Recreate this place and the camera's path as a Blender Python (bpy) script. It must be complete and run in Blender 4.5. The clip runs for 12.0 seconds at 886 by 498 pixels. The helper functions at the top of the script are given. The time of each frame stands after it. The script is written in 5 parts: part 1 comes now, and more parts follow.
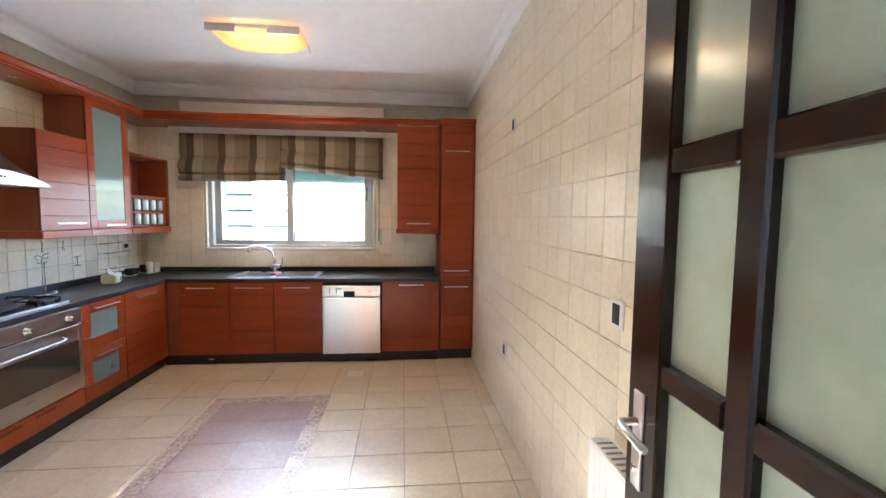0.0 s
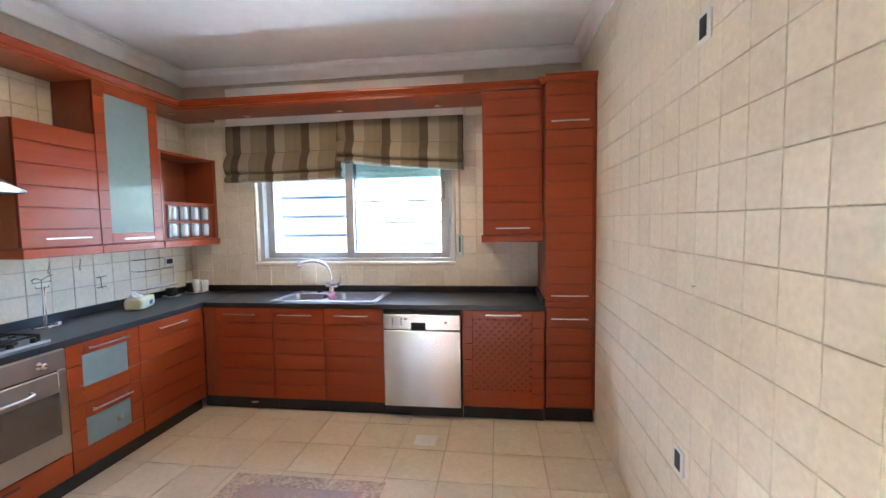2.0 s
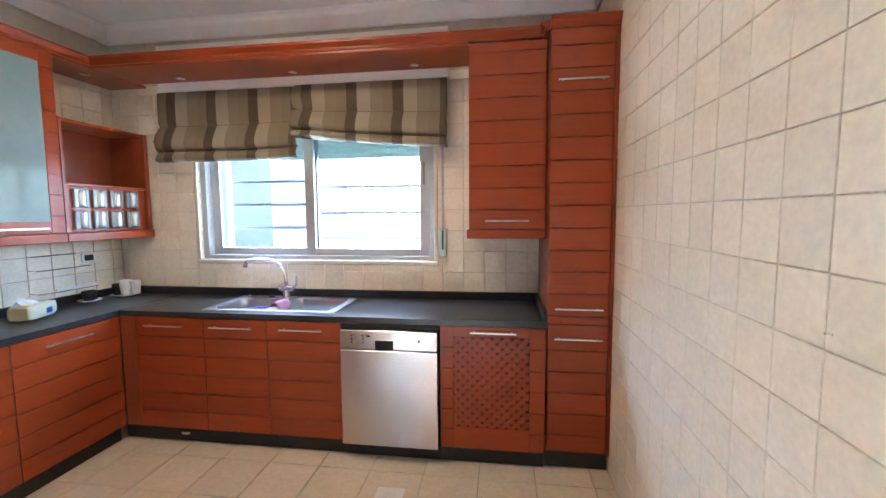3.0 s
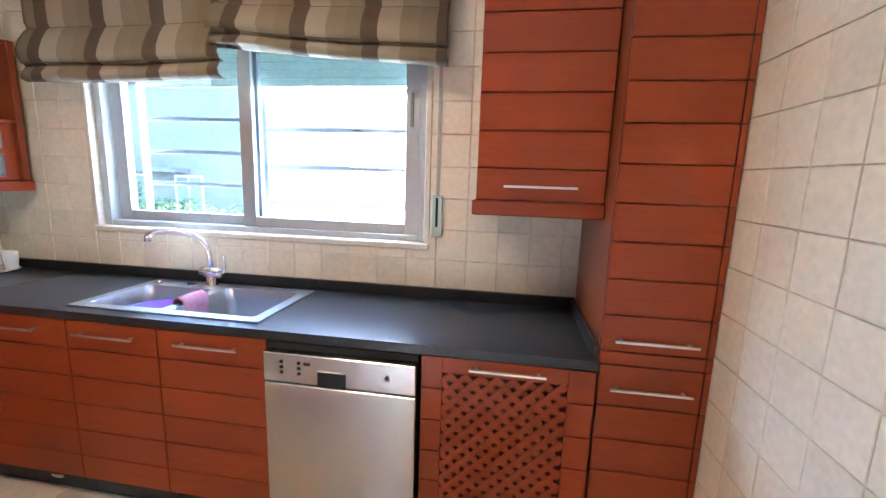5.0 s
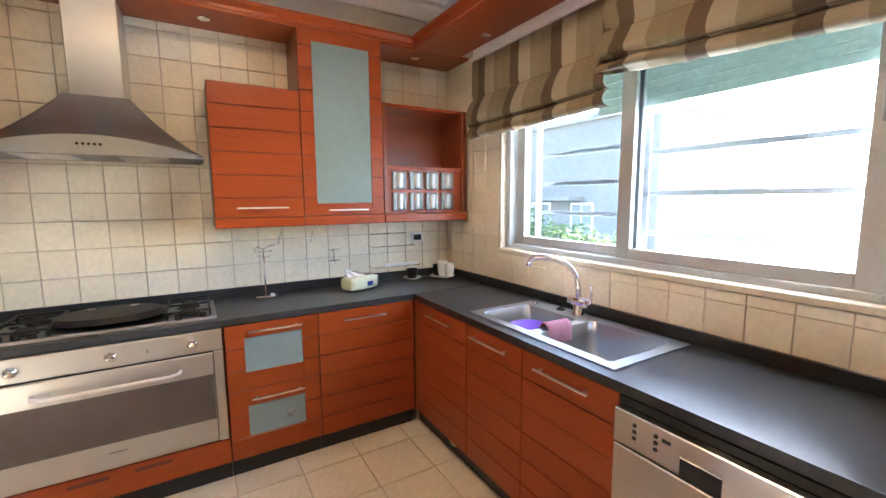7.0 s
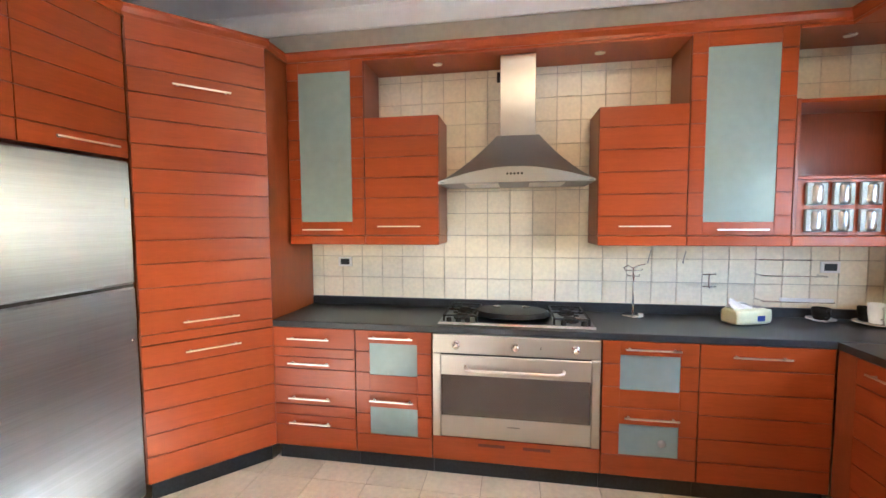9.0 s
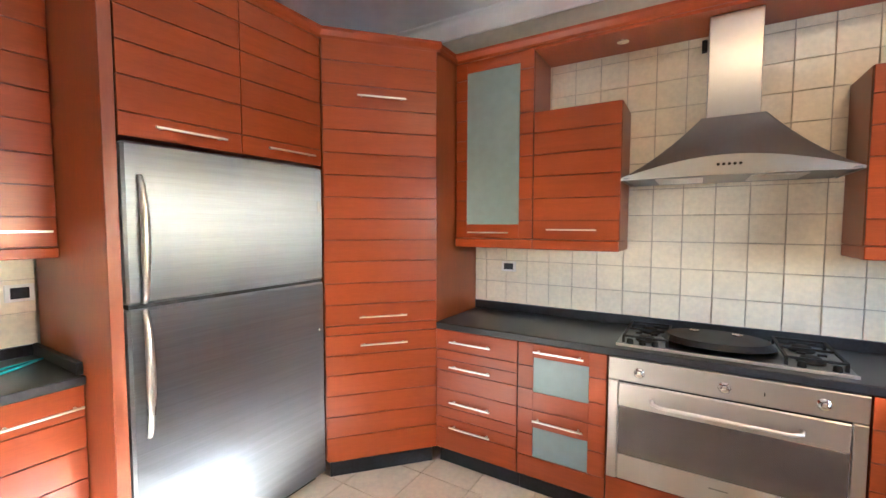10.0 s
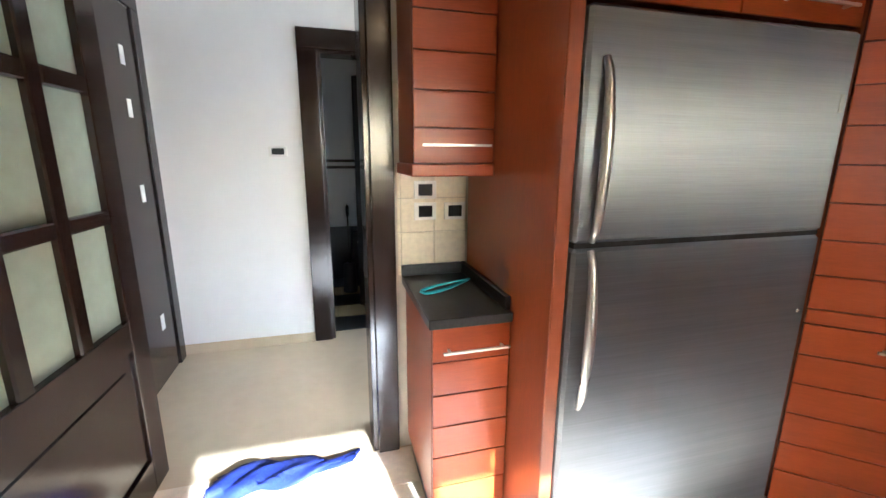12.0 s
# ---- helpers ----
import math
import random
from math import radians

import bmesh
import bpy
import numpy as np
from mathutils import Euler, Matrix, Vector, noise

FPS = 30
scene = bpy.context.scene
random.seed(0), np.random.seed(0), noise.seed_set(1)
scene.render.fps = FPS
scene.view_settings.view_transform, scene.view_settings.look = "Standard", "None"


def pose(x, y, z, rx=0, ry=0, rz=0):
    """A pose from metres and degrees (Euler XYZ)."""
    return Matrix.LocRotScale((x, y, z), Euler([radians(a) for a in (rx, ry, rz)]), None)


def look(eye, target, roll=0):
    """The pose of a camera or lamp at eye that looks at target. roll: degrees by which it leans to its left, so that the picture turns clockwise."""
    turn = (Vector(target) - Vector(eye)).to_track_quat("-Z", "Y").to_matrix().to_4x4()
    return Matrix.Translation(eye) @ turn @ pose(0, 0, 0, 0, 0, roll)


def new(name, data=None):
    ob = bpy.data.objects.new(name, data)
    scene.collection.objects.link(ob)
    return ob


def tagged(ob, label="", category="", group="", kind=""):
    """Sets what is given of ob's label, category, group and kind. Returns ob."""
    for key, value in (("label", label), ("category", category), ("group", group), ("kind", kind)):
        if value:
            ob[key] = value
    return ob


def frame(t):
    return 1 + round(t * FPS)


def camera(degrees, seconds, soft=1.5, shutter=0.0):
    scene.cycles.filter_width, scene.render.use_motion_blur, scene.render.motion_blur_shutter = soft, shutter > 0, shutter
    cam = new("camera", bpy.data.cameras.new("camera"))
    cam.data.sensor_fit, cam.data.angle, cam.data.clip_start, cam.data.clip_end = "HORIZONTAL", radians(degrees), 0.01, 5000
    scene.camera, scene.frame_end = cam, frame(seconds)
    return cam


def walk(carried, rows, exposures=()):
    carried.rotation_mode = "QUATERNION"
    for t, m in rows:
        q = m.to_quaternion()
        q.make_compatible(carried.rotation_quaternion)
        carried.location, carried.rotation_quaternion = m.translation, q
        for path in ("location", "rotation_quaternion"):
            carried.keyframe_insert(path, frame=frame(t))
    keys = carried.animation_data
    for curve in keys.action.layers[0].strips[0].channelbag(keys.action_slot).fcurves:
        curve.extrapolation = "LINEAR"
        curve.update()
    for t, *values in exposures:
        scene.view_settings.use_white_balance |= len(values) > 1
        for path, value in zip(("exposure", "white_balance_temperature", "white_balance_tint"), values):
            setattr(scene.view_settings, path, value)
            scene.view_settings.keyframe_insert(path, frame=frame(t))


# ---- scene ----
cam = camera(94.0, 12.0)
PATH = [
    (0, (0.097, -0.089, 1.525), (0.29, 1.896, 1.375), 0.6),
    (0.5, (0.105, 0.146, 1.561), (0.084, 2.145, 1.533), -0.9),
    (1, (0.178, 0.45, 1.523), (-0.293, 2.393, 1.479), -0.6),
    (1.5, (0.169, 0.777, 1.496), (-0.382, 2.695, 1.367), -1.6),
    (2, (0.143, 1.165, 1.515), (-0.117, 3.144, 1.385), -0.9),
    (2.5, (0.219, 1.534, 1.502), (-0.104, 3.502, 1.345), -1.0),
    (3, (0.224, 1.877, 1.504), (-0.05, 3.851, 1.335), -0.4),
    (3.2, (0.196, 2.01, 1.515), (-0.001, 3.992, 1.34), -0.1),
    (4.8, (0.199, 2.763, 1.472), (-0.112, 4.709, 1.132), 1.9),
    (5, (0.16, 2.845, 1.482), (-0.146, 4.793, 1.145), 1.8),
    (5.5, (0.078, 2.934, 1.488), (-0.469, 4.824, 1.132), 0.9),
    (6, (0.06, 3.005, 1.497), (-0.973, 4.683, 1.15), -0.4),
    (6.5, (0.085, 3.062, 1.485), (-1.347, 4.43, 1.21), -0.3),
    (7, (0.09, 3.053, 1.496), (-1.616, 4.068, 1.256), -0.4),
    (7.2, (0.093, 3.041, 1.485), (-1.695, 3.909, 1.264), -0.4),
    (8.8, (0.038, 2.723, 1.485), (-1.946, 2.514, 1.346), -0.3),
    (9, (0.026, 2.666, 1.485), (-1.94, 2.326, 1.353), -0.3),
    (9.5, (-0.032, 2.619, 1.488), (-1.897, 1.908, 1.366), -0.3),
    (10, (-0.141, 2.551, 1.483), (-1.844, 1.509, 1.367), 0.1),
    (10.5, (-0.26, 2.509, 1.489), (-1.728, 1.163, 1.314), 0.8),
    (11, (-0.266, 2.361, 1.452), (-1.508, 0.816, 1.188), 1.2),
    (11.5, (-0.202, 2.073, 1.446), (-1.18, 0.37, 1.067), 0.8),
    (12, (-0.175, 1.758, 1.419), (-0.691, -0.123, 0.977), 0.3),
]
EXPOSURES = [(0.0, 4.58, 4800, 6), (1.0, 4.54, 4660, 6), (2.0, 4.78, 4570, 6.5), (5.0, 5.12, 4420, 9), (6.0, 5.18, 4640, 8.5), (7.0, 4.92, 5100, 8), (9.0, 5.25, 4960, 7.5), (10.0, 5.02, 4900, 9), (11.0, 4.68, 4930, 10), (12.0, 4.2, 4940, 8)]
walk(cam, [(t, look(eye, target, roll)) for t, eye, target, roll in PATH], EXPOSURES)

# ---- light ----
SUN_TO = Vector((0.17, -1.0, -0.376)).normalized()      # the way the sunlight travels
world = bpy.data.worlds.new("world")
scene.world = world
world.use_nodes = True
wn, wl = world.node_tree.nodes, world.node_tree.links
sky = wn.new("ShaderNodeTexSky")
sky.sky_type = "NISHITA"
sky.sun_disc = False
sky.dust_density, sky.ozone_density = 1.6, 0.9
sky.sun_elevation = math.asin(-SUN_TO.z)
sky.sun_rotation = math.atan2(-SUN_TO.x, -SUN_TO.y)
wl.new(sky.outputs[0], wn["Background"].inputs[0])
wn["Background"].inputs[1].default_value = 0.15
sun_data = bpy.data.lights.new("sun", "SUN")
sun_data.energy, sun_data.angle, sun_data.color = 5.0, radians(0.53), (1.0, 0.93, 0.84)
sun = new("sun", sun_data)
sun.matrix_world = look((0, 0, 20), Vector((0, 0, 20)) + SUN_TO)


def daylight(name, at, to, w, h, watts, color=(1.0, 0.98, 0.94)):
    """The sky's light in an opening of the house, or the light of a lamp."""
    data = bpy.data.lights.new(name, "AREA")
    data.shape, data.size, data.size_y, data.energy, data.color = "RECTANGLE", w, h, watts, color
    ob = new(name, data)
    ob.matrix_world = look(at, to)
    return ob


daylight("hall_window_light", (-3.45, -0.83, 1.5), (0, -0.83, 1.2), 1.0, 1.2, 1.55)
daylight("ceiling_lamp_light", (-1.005, 3.385, 2.815), (-1.005, 3.385, 0), 0.52, 0.30, 0.72, (1.0, 0.64, 0.30))


# ---- materials ----
def shader(name, color, rough=0.5, metal=0.0, vary=0.08, scale=6.0, stretch=(1, 1, 1), bump=0.0, bump_scale=40.0, spec=0.5, coat=0.0, per_piece=0.0, transmission=0.0, rough_vary=0.1, coords="Object", dark=None, aniso=0.0, turn=0.0, glow_through=0.0):
    m = bpy.data.materials.new(name)
    m.use_nodes = True
    n, l = m.node_tree.nodes, m.node_tree.links
    p = n["Principled BSDF"]
    tc = n.new("ShaderNodeTexCoord")
    mp = n.new("ShaderNodeMapping")
    mp.inputs["Scale"].default_value = stretch
    info = n.new("ShaderNodeObjectInfo")
    add = n.new("ShaderNodeVectorMath")
    add.operation = "MULTIPLY_ADD"
    l.new(tc.outputs[coords], mp.inputs[0])
    l.new(info.outputs["Random"], add.inputs[0])
    add.inputs[1].default_value = (37.0, 11.0, 23.0)
    l.new(mp.outputs[0], add.inputs[2])
    big, fine = n.new("ShaderNodeTexNoise"), n.new("ShaderNodeTexNoise")
    big.inputs["Scale"].default_value, fine.inputs["Scale"].default_value = scale, scale * 9
    big.inputs["Detail"].default_value, fine.inputs["Detail"].default_value = 3, 4
    for k in (big, fine):
        l.new(add.outputs[0], k.inputs["Vector"])
    mix = n.new("ShaderNodeMath")
    mix.operation = "MULTIPLY_ADD"
    l.new(fine.outputs[0], mix.inputs[0])
    mix.inputs[1].default_value = 0.6
    half = n.new("ShaderNodeMath")
    half.operation = "MULTIPLY"
    half.inputs[1].default_value = 0.4
    l.new(big.outputs[0], half.inputs[0])
    l.new(half.outputs[0], mix.inputs[2])
    ramp = n.new("ShaderNodeValToRGB")
    lo = dark or tuple(c * (1 - 2.2 * vary) for c in color)
    hi = tuple(min(1, c * (1 + 2.2 * vary)) for c in color)
    ramp.color_ramp.elements[0].position, ramp.color_ramp.elements[1].position = 0.3, 0.7
    ramp.color_ramp.elements[0].color, ramp.color_ramp.elements[1].color = (*lo, 1), (*hi, 1)
    l.new(mix.outputs[0], ramp.inputs[0])
    out = ramp.outputs[0]
    if per_piece:
        hsv = n.new("ShaderNodeHueSaturation")
        rng = n.new("ShaderNodeMapRange")
        rng.inputs[3].default_value, rng.inputs[4].default_value = 1 - per_piece, 1 + per_piece
        l.new(info.outputs["Random"], rng.inputs[0])
        l.new(rng.outputs[0], hsv.inputs["Value"])
        l.new(out, hsv.inputs["Color"])
        out = hsv.outputs[0]
    l.new(out, p.inputs["Base Color"])
    rr = n.new("ShaderNodeMapRange")
    rr.inputs[3].default_value, rr.inputs[4].default_value = max(0.02, rough - rough_vary), min(1, rough + rough_vary)
    l.new(big.outputs[0], rr.inputs[0])
    l.new(rr.outputs[0], p.inputs["Roughness"])
    p.inputs["Metallic"].default_value = metal
    p.inputs["Anisotropic"].default_value, p.inputs["Anisotropic Rotation"].default_value = aniso, turn
    p.inputs["Specular IOR Level"].default_value = spec
    p.inputs["Coat Weight"].default_value = coat
    p.inputs["Coat Roughness"].default_value = 0.12
    p.inputs["Transmission Weight"].default_value = transmission
    if bump:
        bt = n.new("ShaderNodeTexNoise")
        bt.inputs["Scale"].default_value = bump_scale
        bt.inputs["Detail"].default_value = 3
        l.new(add.outputs[0], bt.inputs["Vector"])
        b = n.new("ShaderNodeBump")
        b.inputs["Strength"].default_value = bump
        b.inputs["Distance"].default_value = 0.004
        l.new(bt.outputs[0], b.inputs["Height"])
        l.new(b.outputs[0], p.inputs["Normal"])
    if glow_through:
        thin, both = n.new("ShaderNodeBsdfTranslucent"), n.new("ShaderNodeMixShader")
        both.inputs[0].default_value = glow_through
        l.new(out, thin.inputs[0])
        l.new(p.outputs[0], both.inputs[1])
        l.new(thin.outputs[0], both.inputs[2])
        l.new(both.outputs[0], n["Material Output"].inputs[0])
    return m


CHERRY = shader("cherry_veneer", (0.25, 0.0435, 0.0066), 0.30, vary=0.07, scale=5, stretch=(0.5, 5, 9), spec=0.32, rough_vary=0.012, per_piece=0.06, bump=0.02, bump_scale=60)
CHERRY_UP = shader("cherry_upright", (0.21, 0.043, 0.009), 0.36, rough_vary=0.02, vary=0.08, scale=5, stretch=(9, 5, 0.5), coat=0.1, per_piece=0.04)
# Shade in grooves and openings of the cherry fronts, put into a dark red
GROOVE_SHADE = shader("groove_shadow_line", (0.10, 0.018, 0.008), 0.6)
TILE = shader("cream_wall_tile", (0.74, 0.665, 0.50), 0.35, rough_vary=0.03, vary=0.05, scale=5, bump=0.20, bump_scale=14, per_piece=0.035)
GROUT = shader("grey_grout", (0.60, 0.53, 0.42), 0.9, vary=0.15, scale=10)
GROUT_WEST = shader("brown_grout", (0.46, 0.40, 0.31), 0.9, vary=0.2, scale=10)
FLOOR_TILE = shader("beige_floor_tile", (0.655, 0.56, 0.41), 0.40, spec=0.22, vary=0.05, scale=4, bump=0.06, bump_scale=10, per_piece=0.035)
FLOOR_GROUT = shader("floor_grout", (0.44, 0.36, 0.26), 0.9, vary=0.15, scale=10)
MARBLE = shader("hall_floor_stone", (0.52, 0.42, 0.28), 0.2, vary=0.02, scale=1.5)
PLASTER = shader("beige_plaster", (0.52, 0.47, 0.38), 0.85, vary=0.05, scale=2, bump=0.1)
CEIL = shader("white_ceiling_paint", (0.90, 0.885, 0.86), 0.85, vary=0.02, scale=1.2, bump=0.06)
WHITE = shader("white_gloss_paint", (0.84, 0.82, 0.78), 0.45, vary=0.03, scale=3)
HALLWHITE = shader("hall_white_paint", (0.78, 0.77, 0.755), 0.6, vary=0.008, scale=1.5)
GRANITE = shader("black_granite", (0.021, 0.021, 0.022), 0.335, vary=0.20, scale=9, coat=0.08, spec=0.45, rough_vary=0.012)
TOE = shader("black_plinth", (0.013, 0.014, 0.017), 0.4, vary=0.3, scale=8)
STEEL = shader("brushed_steel", (0.235, 0.239, 0.25), 0.33, metal=1.0, vary=0.02, scale=5, stretch=(0.25, 9, 9), rough_vary=0.01, aniso=0.78)
STEEL_FRIDGE = shader("fridge_steel", (0.238, 0.248, 0.272), 0.46, metal=1.0, vary=0.055, scale=5, stretch=(0.12, 0.12, 9), rough_vary=0.004, aniso=0.95)
STEEL_PALE = shader("pale_brushed_steel", (0.51, 0.49, 0.455), 0.34, metal=1.0, vary=0.006, scale=5, stretch=(0.25, 9, 9), rough_vary=0.01, aniso=0.5)
# One hood steel; light caught by lip and flue is put into paler tones
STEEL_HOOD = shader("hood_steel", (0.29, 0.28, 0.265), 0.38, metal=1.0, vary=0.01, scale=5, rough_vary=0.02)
STEEL_SINK = shader("satin_sink_steel", (0.46, 0.47, 0.49), 0.36, metal=1.0, vary=0.02, scale=6, rough_vary=0.03)
STEEL_LIP_LIT = shader("hood_lip_steel_lit", (0.42, 0.41, 0.39), 0.36, metal=1.0, vary=0.01, scale=5, rough_vary=0.02)
STEEL_FLUE_LIT = shader("flue_steel_lit", (0.52, 0.51, 0.485), 0.34, metal=1.0, vary=0.01, scale=5, rough_vary=0.01, aniso=0.85)
STEEL_UP = shader("brushed_steel_upright", (0.56, 0.545, 0.51), 0.24, metal=1.0, vary=0.003, scale=5, stretch=(9, 9, 0.25), rough_vary=0.002, aniso=0.88, turn=0.25)
CHROME = shader("chrome", (0.82, 0.80, 0.77), 0.14, metal=1.0, vary=0.02)
SATIN = shader("satin_nickel", (0.76, 0.74, 0.71), 0.38, metal=1.0, vary=0.03)
BLACK = shader("black_enamel", (0.009, 0.009, 0.009), 0.5, vary=0.2, spec=0.3)
RUBBER = shader("black_rubber", (0.008, 0.008, 0.008), 0.7, vary=0.2)
OVENGLASS = shader("dark_oven_glass", (0.15, 0.122, 0.094), 0.10, metal=0.75, vary=0.06, rough_vary=0.03)
FROST = shader("frosted_mint_glass", (0.205, 0.245, 0.222), 0.09, vary=0.03, scale=2, rough_vary=0.02, spec=0.22)
DOORGLASS = shader("frosted_door_glass", (0.59, 0.66, 0.53), 0.2, vary=0.04, scale=2, transmission=0.45)
WENGE = shader("dark_stained_wood", (0.020, 0.010, 0.007), 0.17, vary=0.07, scale=5, stretch=(8, 8, 0.6), rough_vary=0.03)
ALU = shader("pale_aluminium", (0.46, 0.47, 0.46), 0.42, metal=0.6, vary=0.03)
SHUTTER = shader("green_shutter_slat", (0.56, 0.63, 0.575), 0.5, vary=0.05, glow_through=0.13)
PLASTIC = shader("white_plastic", (0.75, 0.74, 0.70), 0.4, vary=0.02)
GREYPLASTIC = shader("grey_plastic", (0.22, 0.21, 0.2), 0.4, vary=0.05)
CHINA = shader("white_china", (0.82, 0.81, 0.79), 0.2, vary=0.02)
RUG = shader("mauve_glazed_tile", (0.40, 0.305, 0.28), 0.32, spec=0.3, vary=0.08, scale=5, bump=0.05, bump_scale=12, per_piece=0.04)
RUGEDGE = shader("floral_border_tile", (0.48, 0.39, 0.30), 0.35, vary=0.3, scale=5, bump=0.1, bump_scale=60, dark=(0.20, 0.14, 0.11))
BLUE = shader("blue_cloth", (0.004, 0.014, 0.14), 0.8, vary=0.25, scale=12, bump=0.4, bump_scale=90)
TEAL = shader("turquoise_cord", (0.05, 0.42, 0.52), 0.6, vary=0.1)
PURPLE = shader("purple_plastic", (0.14, 0.05, 0.45), 0.4, vary=0.08)
PINK = shader("pink_sponge_cloth", (0.42, 0.20, 0.27), 0.9, vary=0.12, scale=30, bump=0.4, bump_scale=120)
PAPER = shader("tissue_paper", (0.80, 0.79, 0.76), 0.9, vary=0.03)
SEAM = shader("brown_seam_tape", (0.12, 0.09, 0.05), 0.9, vary=0.2, scale=30)
LIME = shader("pale_green_wrap", (0.70, 0.72, 0.50), 0.4, vary=0.06, scale=20)
NAVY = shader("navy_print", (0.03, 0.06, 0.30), 0.4)
SILL = shader("beige_stone_sill", (0.60, 0.535, 0.41), 0.45, vary=0.05, scale=6)
FACADE = shader("pale_render", (0.21, 0.165, 0.125), 0.9, vary=0.05, scale=0.5)
FARGLASS = shader("far_window_glass", (0.20, 0.17, 0.145), 0.6)
LEAF = shader("hedge_leaf", (0.12, 0.14, 0.04), 0.6, vary=0.3, scale=3, glow_through=0.4)
GROUND = shader("pale_stone_paving", (0.74, 0.71, 0.65), 0.9, vary=0.15, scale=0.4)
PALEGREEN = shader("pale_green_plastic", (0.52, 0.64, 0.55), 0.4, vary=0.03)
WEBBING = shader("grey_webbing", (0.40, 0.38, 0.34), 0.9, vary=0.1, scale=60)
GRIP = shader("grey_satin_grip", (0.52, 0.51, 0.49), 0.32, metal=1.0, vary=0.03)
BARS = shader("grey_painted_iron", (0.30, 0.31, 0.33), 0.5, vary=0.08)
SPICE = shader("clear_spice_drawer", (0.20, 0.20, 0.19), 0.12, vary=0.10, scale=9)


def clear_glass():
    m = bpy.data.materials.new("clear_window_glass")
    m.use_nodes = True
    p = m.node_tree.nodes["Principled BSDF"]
    p.inputs["Base Color"].default_value = (0.53, 0.555, 0.565, 1)
    p.inputs["Roughness"].default_value = 0.02
    p.inputs["Transmission Weight"].default_value = 1.0
    p.inputs["IOR"].default_value = 1.05
    return m


def striped_fabric():
    m = shader("striped_blind_fabric", (0.40, 0.34, 0.24), 0.9, vary=0.06, scale=30, bump=0.25, bump_scale=400)
    n, l = m.node_tree.nodes, m.node_tree.links
    tc = n.new("ShaderNodeTexCoord")
    sep = n.new("ShaderNodeSeparateXYZ")
    l.new(tc.outputs["Object"], sep.inputs[0])
    div = n.new("ShaderNodeMath")
    div.operation = "DIVIDE"
    div.inputs[1].default_value = 0.33
    l.new(sep.outputs[0], div.inputs[0])
    frac = n.new("ShaderNodeMath")
    frac.operation = "FRACT"
    l.new(div.outputs[0], frac.inputs[0])
    ramp = n.new("ShaderNodeValToRGB")
    cr = ramp.color_ramp
    cr.interpolation = "CONSTANT"
    cr.elements[0].position, cr.elements[0].color = 0.0, (0.255, 0.21, 0.125, 1)
    cr.elements[1].position, cr.elements[1].color = 0.22, (0.12, 0.09, 0.058, 1)
    e = cr.elements.new(0.45)
    e.color = (0.40, 0.35, 0.25, 1)
    e = cr.elements.new(0.74)
    e.color = (0.28, 0.235, 0.15, 1)
    l.new(frac.outputs[0], ramp.inputs[0])
    mul = n.new("ShaderNodeMix")
    mul.data_type, mul.blend_type = "RGBA", "MULTIPLY"
    mul.inputs[0].default_value = 0.35
    l.new(ramp.outputs[0], mul.inputs[6])
    src = n["Principled BSDF"].inputs["Base Color"].links[0].from_socket
    l.new(src, mul.inputs[7])
    l.new(mul.outputs[2], n["Principled BSDF"].inputs["Base Color"])
    n["Principled BSDF"].inputs["Subsurface Weight"].default_value = 0.0
    return m


def lamp_glow(name, color, strength):
    m = bpy.data.materials.new(name)
    m.use_nodes = True
    p = m.node_tree.nodes["Principled BSDF"]
    p.inputs["Base Color"].default_value = (*color, 1)
    p.inputs["Emission Color"].default_value = (*color, 1)
    p.inputs["Emission Strength"].default_value = strength
    return m


GLASS = clear_glass()
FABRIC = striped_fabric()
LAMPGLASS = lamp_glow("glowing_amber_glass", (1.0, 0.52, 0.14), 0.020)
LAMPGLASS.node_tree.nodes["Principled BSDF"].inputs["Transmission Weight"].default_value = 0.75
LAMPGLASS.node_tree.nodes["Principled BSDF"].inputs["Roughness"].default_value = 0.6
LAMPCORE = lamp_glow("glowing_lamp_core", (1.0, 0.82, 0.55), 0.6)


# ---- building blocks ----
PLACE = {}          # world matrix of every object built here
FRAME = {}          # the frame in which a thing's parts are given
CACHE = {}


def mesh_of(name, verts, faces, mat, smooth=False):
    me = bpy.data.meshes.new(name)
    me.from_pydata(verts, [], faces)
    me.materials.append(mat)
    if smooth:
        for f in me.polygons:
            f.use_smooth = True
    return me


def bm_mesh(name, bm, mat, smooth=False):
    bmesh.ops.recalc_face_normals(bm, faces=bm.faces)
    me = bpy.data.meshes.new(name)
    bm.to_mesh(me)
    bm.free()
    me.materials.append(mat)
    if smooth:
        for f in me.polygons:
            f.use_smooth = True
    return me


def chamfer_box(dx, dy, dz, b, mat):
    """A box from the origin with chamfered edges; alike boxes share one mesh."""
    key = (round(dx, 3), round(dy, 3), round(dz, 3), b, mat.name)
    if key in CACHE:
        return CACHE[key]
    b = min(b, dx * 0.3, dy * 0.3, dz * 0.3)
    bm = bmesh.new()
    bmesh.ops.create_cube(bm, size=1)
    for v in bm.verts:
        v.co = Vector(((v.co.x + 0.5) * dx, (v.co.y + 0.5) * dy, (v.co.z + 0.5) * dz))
    if b > 0:
        bmesh.ops.bevel(bm, geom=bm.edges[:], offset=b, segments=1, affect="EDGES")
    CACHE[key] = bm_mesh("box", bm, mat)
    return CACHE[key]


def thing(name, m, label, category, group="", kind=""):
    ob = new(name)
    ob.empty_display_size = 0.1
    ob.matrix_basis = m
    PLACE[ob] = FRAME[ob] = m
    return tagged(ob, label, category, group, kind)


